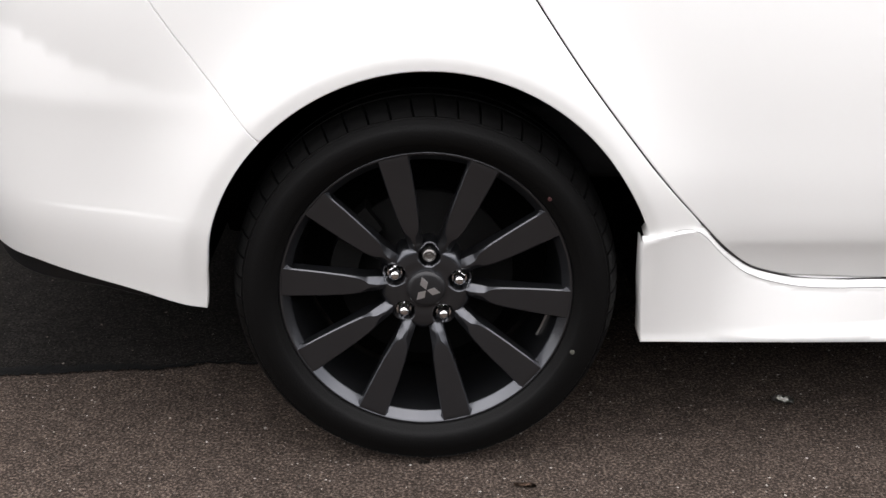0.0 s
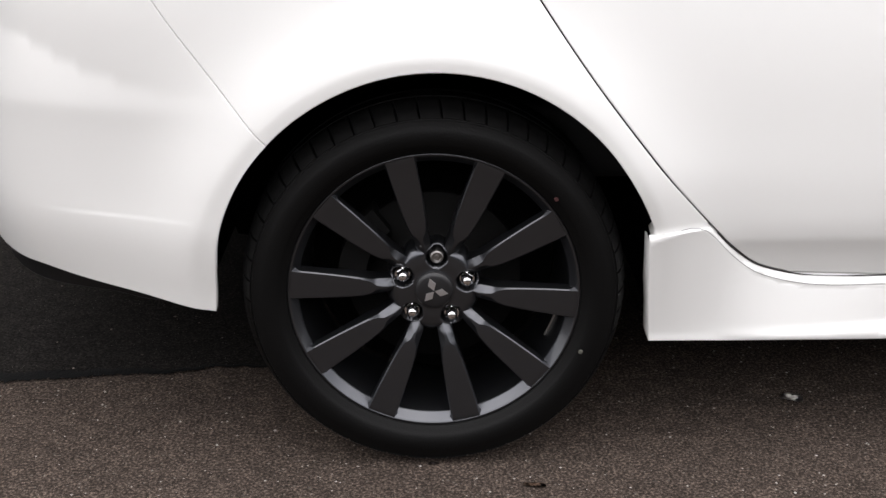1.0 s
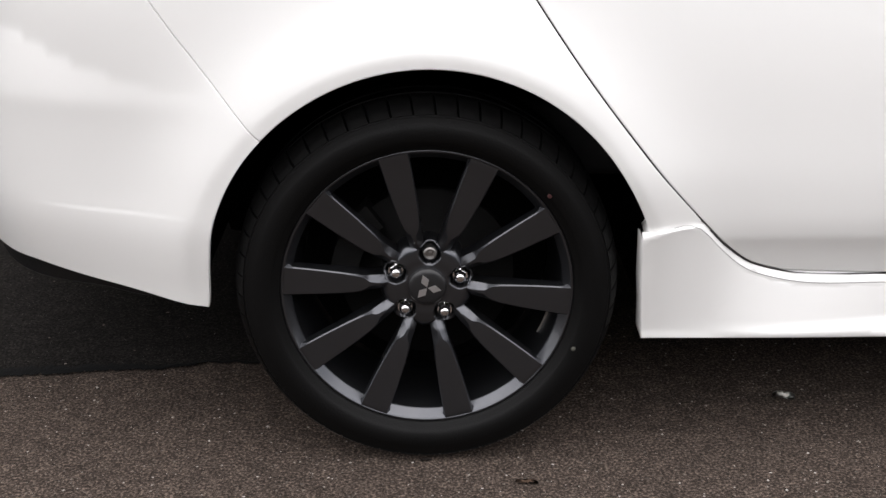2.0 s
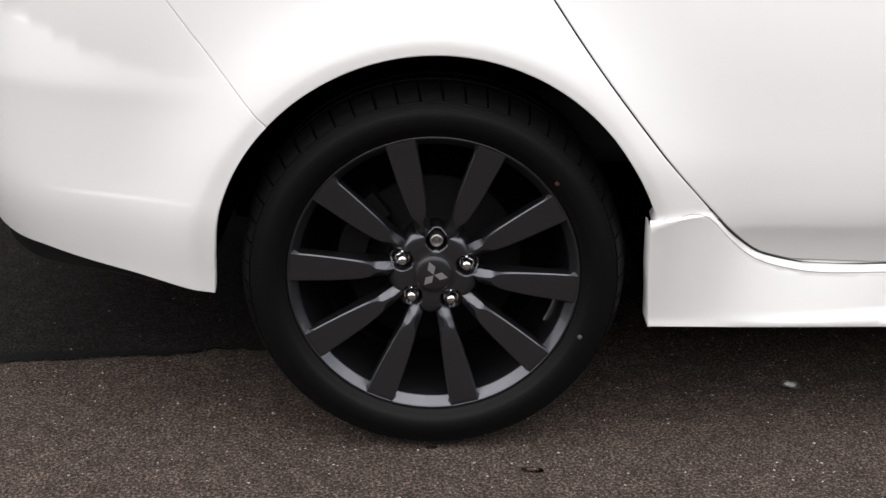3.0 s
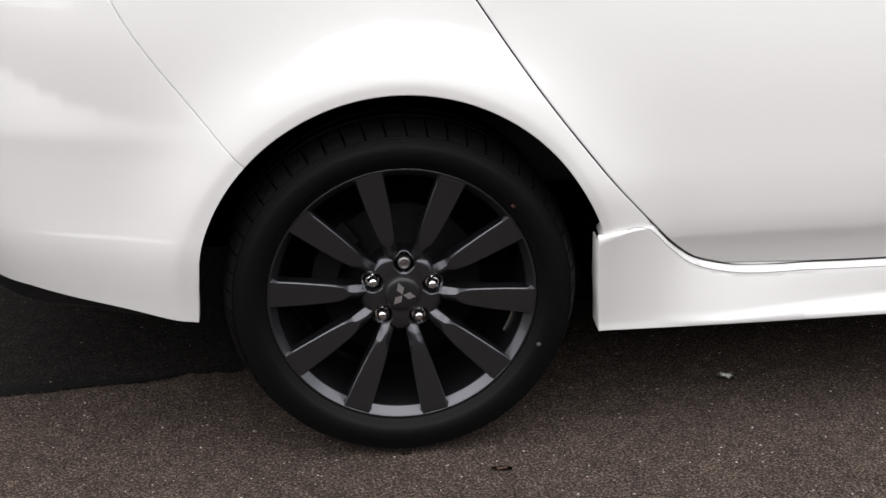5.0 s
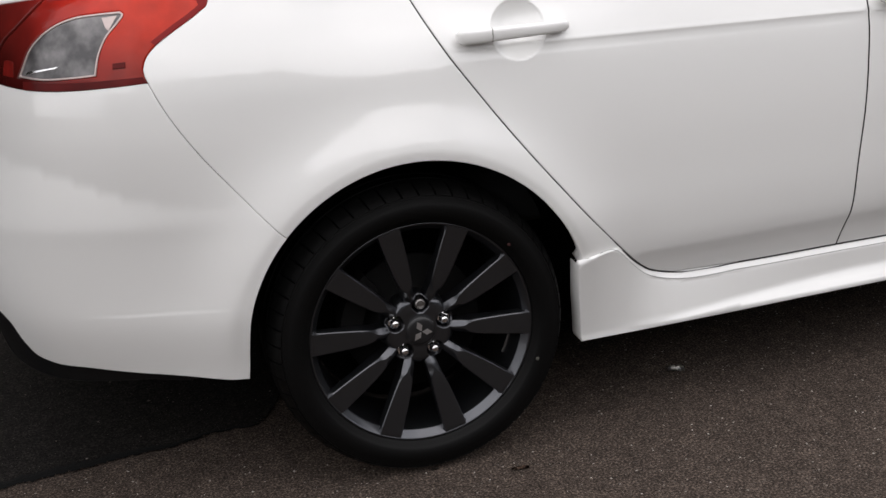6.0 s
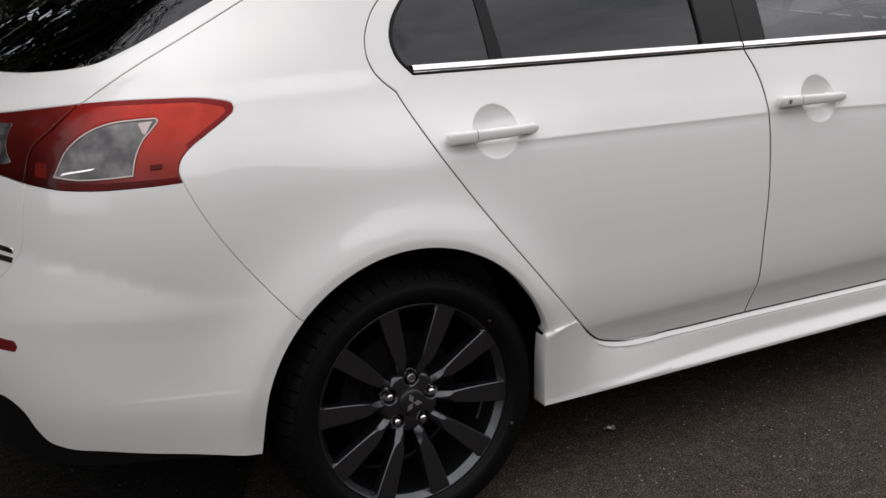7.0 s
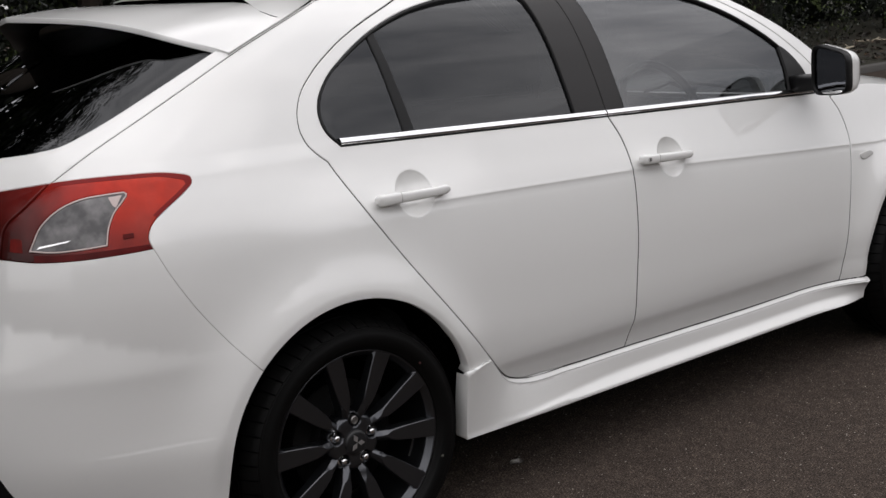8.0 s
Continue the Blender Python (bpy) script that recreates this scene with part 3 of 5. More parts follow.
# the fine joint that runs along the skirt just under its bevel
JOINT = material("skirt_joint_shadow", (0.20, 0.195, 0.19), 0.8, grain=0.4, grain_scale=60)
for flip in (False, True):
    rows = []
    for u in np.linspace(.405, 2.26, 120):
        rows.append([])
        for dz in (.0118, .0130):
            z = float(SKIRT_TOP(u)) - dz
            p = skirt_skin(u, z)
            rows[-1].append((float(p[0]), (2 * YC - float(p[1]) + .0004) if flip else float(p[1]) - .0004, float(p[2])))
    raw_part("skirt_joint", *sheet(rows), JOINT, side_skirt, "fine grey joint line")
HOOD_LINE = [(2.30, .985), (2.7, .955), (3.0, .91), (3.3, .84), (3.6, .76), (FRONT_TURN + YC * math.pi / 2, .70)]
panel("front_fender", outline(F_SEAM[::-1], [(2.145, .304), (2.2735, .300)], arch(WHEELBASE, 184.5, 0), [(WHEELBASE + .363, .331), (3.02, .36), (3.05, .60), (3.02, .905)],
                              [(3.02, .905), (2.7, .955), (2.30, .985), (2.200, .965)]), PAINT, car, mirror=True, lines=FRONT_ARCH_LINES + (RIDGE,))
panel("front_bumper", outline([(3.02, .905), (3.05, .60), (3.02, .36), (WHEELBASE + .363, .331), (WHEELBASE + .365, .24)], [(WHEELBASE + .365, .24), (FRONT_TURN + YC * math.pi / 2, .22)],
                              [(FRONT_TURN + YC * math.pi / 2, .22), (FRONT_TURN + YC * math.pi / 2, .70)], HOOD_LINE[2:][::-1]), PAINT, car, mirror=True)

# bonnet, windscreen and roof, each a crowned sheet between its two long edges
hood_rows = []
for u, z in smooth_line(HOOD_LINE, .06):
    e = skin(u, z)
    back = 1 - float(step((u - 2.30) / .35))
    hood_rows.append([(float(e[0]) + .168 * back * (1 - abs(k / 8 - 1) ** 2), float(e[1]) + (2 * YC - 2 * float(e[1])) * k / 16, float(e[2]) + (.07 - .115 * back) * (1 - abs(k / 8 - 1) ** 2.4)) for k in range(17)])
raw_part("bonnet", *sheet(hood_rows), PAINT, car)
glass_rows = []
for u, z in smooth_line(PILLAR_OUT[3:], .05):
    e = skin(u, z) + np.array((0, .004, .002))
    glass_rows.append([(float(e[0]) + .16 * (1 - abs(k / 8 - 1) ** 2) * (1 - .3 * (float(e[2]) - .97) / .45), float(e[1]) + (2 * YC - 2 * float(e[1])) * k / 16,
                        float(e[2]) + (.03 - .06 * float(step((1.12 - z) / .15))) * (1 - abs(k / 8 - 1) ** 2)) for k in range(17)])
windscreen = raw_part("windscreen", *sheet(glass_rows), GLASS_FRONT, car, "clear laminated windscreen")
roof_rows = []
for u, z in smooth_line([(.10, 1.437), (.30, 1.462), (.47, 1.468), (1.053, 1.468), (1.35, 1.463), (1.60, 1.435)], .06):
    e = skin(u, z)
    rise = .045
    roof_rows.append([(float(e[0]) + (.16 * step((u - 1.2) / .4) + .05 * step((.4 - u) / .3)) * (1 - abs(k / 10 - 1) ** 2), float(e[1]) + (2 * YC - 2 * float(e[1])) * k / 20, float(e[2]) + rise * (1 - abs(k / 10 - 1) ** 2.2)) for k in range(21)])
raw_part("roof", *sheet(roof_rows), PAINT, car)
raw_part("headliner", *sheet([[(x, YC + (y - YC) * .97, z - .022) for x, y, z in r] for r in roof_rows[2:-1]]), SEAT, car, "dark cloth headliner")

# side glass, its divider bar and the pillar film
flat_panel("window", outline([(.075, 1.05), (.045, 1.105), (.042, 1.150), (.05, 1.19), (.10, 1.25), (.18, 1.30), (.285, 1.352), (.42, 1.397), (.572, 1.427), (.736, 1.437), (.945, 1.437)],
           [(.945, 1.437), (.945, belt(.95) - .01)], [(.945, belt(.95) - .01), (.075, 1.05)]), GLASS_SIDE, rear_door, "dark tinted side window", depth=.008, mirror=True)
flat_panel("window", outline([(1.118, belt(1.1) - .01), (1.118, 1.436)], [(1.118, 1.436), (1.36, 1.429), (1.57, 1.402), (1.69, 1.366), (1.87, 1.276), (2.01, 1.173), (2.10, 1.07), (2.13, .97)],
           [(2.13, .97), (1.118, belt(1.1) - .01)]), GLASS_FRONT, front_door, "lightly tinted side window", depth=.008, mirror=True)
panel("divider_bar", outline([(.291, 1.337), (.296, 1.2), (.300, belt(.3))], [(.300, belt(.3)), (.336, belt(.3))], [(.336, belt(.33)), (.326, 1.2), (.317, 1.346)], [(.317, 1.346), (.291, 1.337)]), BLACK, rear_door, depth=.003, gap=0, mirror=True)
panel("pillar_film", outline([(.926, belt(.93)), (.926, 1.430)], [(.926, 1.430), (1.0515, 1.430)], [(1.0515, 1.430), (1.0515, belt(1.05))], [(1.0515, belt(1.05)), (.926, belt(.93))]), PILLAR, rear_door, depth=-.002, gap=0, lip=.006, mirror=True)
panel("pillar_film", outline([(1.0545, belt(1.05)), (1.0545, 1.430)], [(1.0545, 1.430), (1.136, 1.428)], [(1.136, 1.428), (1.132, belt(1.13))], [(1.132, belt(1.13)), (1.0545, belt(1.05))]), PILLAR, front_door, depth=-.002, gap=0, lip=.006, mirror=True)
panel("mirror_sail", outline([(1.992, 1.168), (1.985, 1.08), (1.978, belt(1.98))], [(1.978, belt(1.98)), (2.118, belt(2.11))], [(2.118, belt(2.11)), (2.085, 1.07), (2.003, 1.163), (1.992, 1.168)]), BLACK, front_door, depth=-.001, gap=0, mirror=True)


panel("cabin_lining", outline(*poly((-.60, .99), (2.16, .96), (2.16, 1.03), (1.9, 1.27), (1.6, 1.415), (1.05, 1.447), (.47, 1.447), (.10, 1.41), (-.28, 1.25), (-.60, 1.09), (-.60, .99)), gap=.03), SEAT, car, "dark grey cabin lining",
      holes=(inset(WIN_REAR, -.010), inset(WIN_FRONT, -.010)), depth=.03, gap=0, lip=.004, cell=.04, mirror=True)


def window_seal(name, ring, parent):
    """A black rubber edge round a window opening."""
    i = inset(ring, .006)
    n = skin_normal(skin, ring[:, 0], ring[:, 1])
    a = skin(ring[:, 0], ring[:, 1]) + n * .0015
    m = skin_normal(skin, i[:, 0], i[:, 1])
    b = skin(i[:, 0], i[:, 1]) + m * .0005
    c = skin(i[:, 0], i[:, 1]) - m * .012
    k = len(ring)
    v = np.concatenate([a - n * .012, a, b, c])
    f = [(r * k + j, r * k + (j + 1) % k, (r + 1) * k + (j + 1) % k, (r + 1) * k + j) for r in range(3) for j in range(k)]
    raw_part(name, v, f, BLACK, parent, "black rubber seal")
    v = v.copy()
    v[:, 1] = 2 * YC - v[:, 1]
    raw_part(name, v, [q[::-1] for q in f], BLACK, parent, "black rubber seal")


window_seal("window_seal", WIN_REAR, rear_door)
window_seal("window_seal", WIN_FRONT, front_door)


def chrome_strip(x0, x1, parent):
    """The bright strip under the side windows, with a dark foot."""
    for mat, name, sec in ((CHROME, "chrome_strip", [(.002, .001), (.0035, .0045), (.006, .0058), (.010, .0056), (.015, .0042), (.019, .0018), (.0215, -.004)]),
                           (BLACK, "strip_foot", [(-.0025, -.004), (-.002, .0012), (.002, .0016), (.0025, -.003)])):
        rows = []
        for x in np.linspace(x0, x1, 40):
            row = []
            for dz, out in sec:
                z = belt(x) + dz
                p = skin(np.array([x]), np.array([z]))[0] + skin_normal(skin, np.array([x]), np.array([z]))[0] * out
                row.append(tuple(p))
            rows.append(row)
        v, f = sheet(rows)
        for s in (0, 1):
            w = v.copy()
            if s:
                w[:, 1] = 2 * YC - w[:, 1]
            raw_part(name, w, f if s else [q[::-1] for q in f], mat, parent, "polished chrome strip" if mat is CHROME else "")


chrome_strip(.094, 1.0505, rear_door)
chrome_strip(1.0555, 2.11, front_door)

# tail: glass, lamps
flat_panel("rear_glass", outline([(centre_u(1.118), 1.118), (-.973, 1.120), (-.80, 1.124), (-.71, 1.130), (-.64, 1.142), (-.59, 1.163), (-.54, 1.186), (-.45, 1.230), (-.25, 1.325), (-.10, 1.395)],
           [(-.10, 1.395), (centre_u(1.43), 1.43)], [(centre_u(z), z) for z in (1.43, 1.35, 1.25, 1.118)]), GLASS_REAR, tailgate, "dark privacy-tinted rear window", depth=.004, mirror=True)



def lamp_material():
    """Red lens plastic: dark maroon over the inner chamber, clear orange-red over the outer one."""
    m = material("red_lens", (0.4, 0.02, 0.01), 0.25, coat=0.35, spec=0.08)
    n, l = m.node_tree.nodes, m.node_tree.links
    tc = n.new("ShaderNodeTexCoord")
    sep = n.new("ShaderNodeSeparateXYZ")
    near = n.new("ShaderNodeTexNoise")
    near.inputs["Scale"].default_value = 9
    near.inputs["Detail"].default_value = 3
    add = n.new("ShaderNodeMath")
    add.operation = "MULTIPLY_ADD"
    add.inputs[1].default_value = 0.10
    ramp = n.new("ShaderNodeMapRange")
    ramp.interpolation_type = "SMOOTHERSTEP"
    ramp.inputs["From Min"].default_value = -.72
    ramp.inputs["From Max"].default_value = -.40
    cr = n.new("ShaderNodeValToRGB")
    c = cr.color_ramp.elements
    c[0].position, c[0].color = 0.0, (0.060, 0.006, 0.005, 1)
    c[1].position, c[1].color = 1.0, (0.45, 0.030, 0.014, 1)
    for at, col in ((0.22, (0.13, 0.008, 0.006, 1)), (0.5, (0.32, 0.014, 0.008, 1)), (0.8, (0.44, 0.024, 0.012, 1))):
        c.new(at).color = col
    l.new(tc.outputs["Object"], sep.inputs["Vector"])
    l.new(tc.outputs["Object"], near.inputs["Vector"])
    l.new(near.outputs["Fac"], add.inputs[0])
    l.new(sep.outputs["X"], add.inputs[2])
    l.new(add.outputs[0], ramp.inputs["Value"])
    l.new(ramp.outputs["Result"], cr.inputs["Fac"])
    # the red is darker towards the lens's lower edge, with cloudy variation
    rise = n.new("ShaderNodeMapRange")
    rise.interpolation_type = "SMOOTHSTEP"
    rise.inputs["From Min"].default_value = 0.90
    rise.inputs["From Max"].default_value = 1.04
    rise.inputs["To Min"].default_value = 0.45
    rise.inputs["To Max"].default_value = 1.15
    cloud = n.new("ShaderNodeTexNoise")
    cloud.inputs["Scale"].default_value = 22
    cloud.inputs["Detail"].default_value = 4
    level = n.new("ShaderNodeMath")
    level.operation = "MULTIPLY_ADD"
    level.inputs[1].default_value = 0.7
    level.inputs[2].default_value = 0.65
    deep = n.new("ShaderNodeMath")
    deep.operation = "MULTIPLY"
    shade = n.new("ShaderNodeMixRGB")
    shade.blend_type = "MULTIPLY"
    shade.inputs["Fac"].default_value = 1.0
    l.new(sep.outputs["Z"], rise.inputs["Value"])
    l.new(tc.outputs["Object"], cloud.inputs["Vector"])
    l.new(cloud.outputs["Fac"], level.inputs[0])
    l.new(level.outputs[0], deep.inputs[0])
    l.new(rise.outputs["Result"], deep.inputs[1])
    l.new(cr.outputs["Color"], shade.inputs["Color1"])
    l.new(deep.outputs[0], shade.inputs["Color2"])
    l.new(shade.outputs["Color"], n["Principled BSDF"].inputs["Base Color"])
    return m


RED_LENS = lamp_material()
RIM_RED = material("dark_lens_rim", (0.20, 0.010, 0.010), 0.35, coat=0.12, grain=0.4, grain_scale=30, second=(0.28, 0.018, 0.012), spec=0.1)
DEEP_RED = material("deep_red_lens", (0.16, 0.007, 0.006), 0.35, coat=0.08, grain=0.6, grain_scale=18, second=(0.02, 0.002, 0.002), blotch=0.4, blotch_scale=9, spec=0.1)
CELL_RED = material("bright_red_cell", (0.20, 0.009, 0.006), 0.4, coat=0.05, grain=1.2, grain_scale=70, second=(0.08, 0.004, 0.003), spec=0.1)
CLEAR_LENS = material("clear_lens", (0.46, 0.44, 0.44), 0.2, metal=0.1, coat=0.35, grain=1.5, grain_scale=16, second=(0.035, 0.033, 0.035), blotch=0.3, blotch_scale=40)
SILVER_LENS = material("silver_reflector", (0.52, 0.43, 0.41), 0.3, metal=0.5, grain=0.5, grain_scale=130)
LENS = outline([(-.738, .927), (-.730, .945), (-.716, .975), (-.692, .999), (-.664, 1.016), (-.628, 1.028), (-.567, 1.034), (-.523, 1.035)],
               [(-.523, 1.035), (-.516, 1.030), (-.526, 1.015), (-.548, .992), (-.563, .962), (-.570, .923)], [(-.570, .923), (-.625, .920), (-.69, .920), (-.738, .927)], gap=.008)
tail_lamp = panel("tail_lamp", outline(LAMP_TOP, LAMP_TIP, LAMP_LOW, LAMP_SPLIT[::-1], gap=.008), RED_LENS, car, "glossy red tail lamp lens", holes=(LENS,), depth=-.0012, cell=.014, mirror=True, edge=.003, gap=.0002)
panel("lamp_bezel", LENS, SILVER_LENS, tail_lamp, "silvery reflector rim", depth=-.0014, cell=.012, gap=.0004, holes=(inset(LENS, .0042),), lip=.006, edge=.0009, mirror=True)
panel("reversing_lens", inset(LENS, .0039), CLEAR_LENS, tail_lamp, "smoky clear reversing lens", depth=.0004, cell=.012, gap=.0, edge=.001, mirror=True)
panel("lens_bar", outline(*poly((-.722, .931), (-.655, .940), (-.648, .944), (-.715, .937), (-.722, .931)), gap=.008), CHROME, tail_lamp, "bright chrome bar in the lens", depth=-.0008, cell=.01, gap=0, edge=.0006, mirror=True)
panel("lens_corner", outline(*poly((-.560, 1.026), (-.529, 1.028), (-.545, 1.002), (-.552, 1.008), (-.560, 1.026)), gap=.006), SILVER_LENS, tail_lamp, "silver corner of the reflector", depth=-.0008, cell=.01, gap=0, edge=.0006, mirror=True)
panel("lens_band", outline(LAMP_LOW[:4], [(-.727, .903), (-.727, .919)], [(-.727, .919), (-.64, .914), (-.556, .915), (-.48, .917)], [(-.48, .917), (-.473, .905)], gap=.008), DEEP_RED, tail_lamp, "deep red lower band", depth=-.0016, cell=.012, gap=.0004, edge=.0005, lip=.003, mirror=True)
panel("lens_rim", outline(LAMP_TOP, LAMP_TIP[:6], [(-.456, .970), (-.463, .974)], [(-.466, .977), (-.425, 1.0035), (-.388, 1.0265), (-.375, 1.0375), (-.377, 1.0415), (-.386, 1.0455)], [(-.386, 1.0455), (-.41, 1.0515), (-.52, 1.0590), (-.60, 1.0602), (-.683, 1.0585)], [(-.683, 1.0585), (-.683, 1.068)], gap=.008),
      RIM_RED, tail_lamp, "dark red rim of the lens", depth=-.0014, cell=.01, gap=.0004, edge=.0008, lip=.003, mirror=True)
panel("lens_cell", outline([(-.750, .926), (-.764, .928), (-.778, .931)], [(-.778, .931), (-.777, .957)], [(-.777, .957), (-.764, .958), (-.752, .954)], [(-.752, .954), (-.750, .926)], gap=.008), CELL_RED, tail_lamp, "bright red reflector cell", depth=-.0016, cell=.012, gap=.0, edge=.0008, lip=.003, mirror=True)
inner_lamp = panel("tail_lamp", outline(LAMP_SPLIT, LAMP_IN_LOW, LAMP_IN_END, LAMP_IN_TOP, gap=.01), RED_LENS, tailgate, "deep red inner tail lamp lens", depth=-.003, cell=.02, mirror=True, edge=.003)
panel("reversing_lens", outline([(-.835, .958), (-.845, .955), (-.90, .9555), (-.99, .962)], [(-.99, .962), (-1.0, 1.0), (-.99, 1.030)], [(-.99, 1.030), (-.905, 1.034), (-.838, 1.033)], [(-.838, 1.033), (-.850, 1.0), (-.846, .975), (-.835, .958)], gap=.008), CLEAR_LENS, inner_lamp, "smoky clear reversing lens", depth=-.004, cell=.014, gap=.0, edge=.001, mirror=True)

# dark inner shell, arch liners and floor pan
NOSE_U = FRONT_TURN + YC * math.pi / 2
panel("inner_shell", outline(*poly((centre_u(.5), .47), (-.9, .47), (-.84, .36), (-.6, .34), (-.42, .31), (-.404, .35)), arch(0, 176, 4, r=.405), *poly((.404, .36), (.42, .25), (2.2, .25), (2.231, .36)),
      arch(WHEELBASE, 176, 4, r=.405), *poly((3.04, .36), (3.1, .30), (NOSE_U, .30), (NOSE_U, .68), (3.3, .80), (2.9, .90), (2.3, .95), (1.0, .99), (.1, 1.0), (-.5, 1.0), (-.9, .99), (centre_u(1.0), 1.0), (centre_u(.5), .47)), gap=.04),
      LINER, car, depth=.045, gap=0, lip=.004, cell=.05, mirror=True)
for cx in (0, WHEELBASE):
    for side in (0, 1):
        bm = bmesh.new()
        rows = []
        for k in range(41):
            a = radians(-12 + 193 * k / 40)
            rows.append([bm.verts.new((cx + (.003 if cx == 0 else -.002) + r * math.cos(a), (2 * YC - y) if side else y, .331 + r * math.sin(a))) for r, y in ((.371, .050), (.378, .056), (.381, .09), (.381, .42), (.15, .44))])
        for a, b in zip(rows, rows[1:]):
            for k in range(4):
                bm.faces.new((a[k], a[k + 1], b[k + 1], b[k]))
        bmesh.ops.recalc_face_normals(bm, faces=bm.faces)
        part("arch_liner", bm, LINER, car)
bm = bmesh.new()
box(bm, (-.40, .45, .26), (3.05, 1.28, .32), .02)
part("floor_pan", bm, LINER, car)
for lo, hi in (((.40, .06, .215), (2.23, 1.67, .30)), ((3.0, .25, .24), (3.4, 1.48, .3))):
    bm = bmesh.new()
    box(bm, lo, hi, .02)
    part("under_tray", bm, LINER, car)


GREY_SEAL = material("grey_seal", (0.040, 0.037, 0.036), 0.7, grain=0.3, grain_scale=90)


def seam_strip(line, parent, width=.011, depth=.0022, mat=LINER):
    """The dark rubber that shows in the gap between two panels."""
    c = smooth_line(line, .012)
    t = np.gradient(c, axis=0)
    t = t / np.linalg.norm(t, axis=1)[:, None]
    n2 = np.stack([-t[:, 1], t[:, 0]], 1) * width / 2
    rows = []
    for q in (c - n2, c + n2):
        rows.append(skin(q[:, 0], q[:, 1]) - skin_normal(skin, q[:, 0], q[:, 1]) * depth)
    v, f = sheet(rows)
    for s in (0, 1):
        w = v.copy()
        if s:
            w[:, 1] = 2 * YC - w[:, 1]
        raw_part("door_seal", w, f, mat, parent, "rubber door seal")


seam_strip(DOOR_REAR, rear_door)
seam_strip(DOOR_REAR_LOW[:7], rear_door)
seam_strip(B_SEAM, front_door, width=.013)
seam_strip(F_SEAM, front_door)
seam_strip(GATE_SEAM, tailgate)
for u0, u1, parent in ((.452, 1.041, rear_door), (1.043, 2.146, front_door)):
    line = np.linspace(u0, u1, 90)
    low, high = SKIRT_TOP(line) - .0007, SKIRT_TOP(line) + .0021
    strip = [skirt_skin(line, low) + np.array((0, -.0003, 0)), skin(line, high) + np.array((0, .0002, 0))]
    for flip in (False, True):
        v, f = sheet(strip)
        if flip:
            v[:, 1] = 2 * YC - v[:, 1]
        raw_part("door_seal", v, f, GREY_SEAL, parent, "rubber door seal")
seam_strip(B_TOP, front_door, width=.008, depth=.003)

# ---- wheels ----
SPIN = radians(-5.1)
HUB_Z = .318


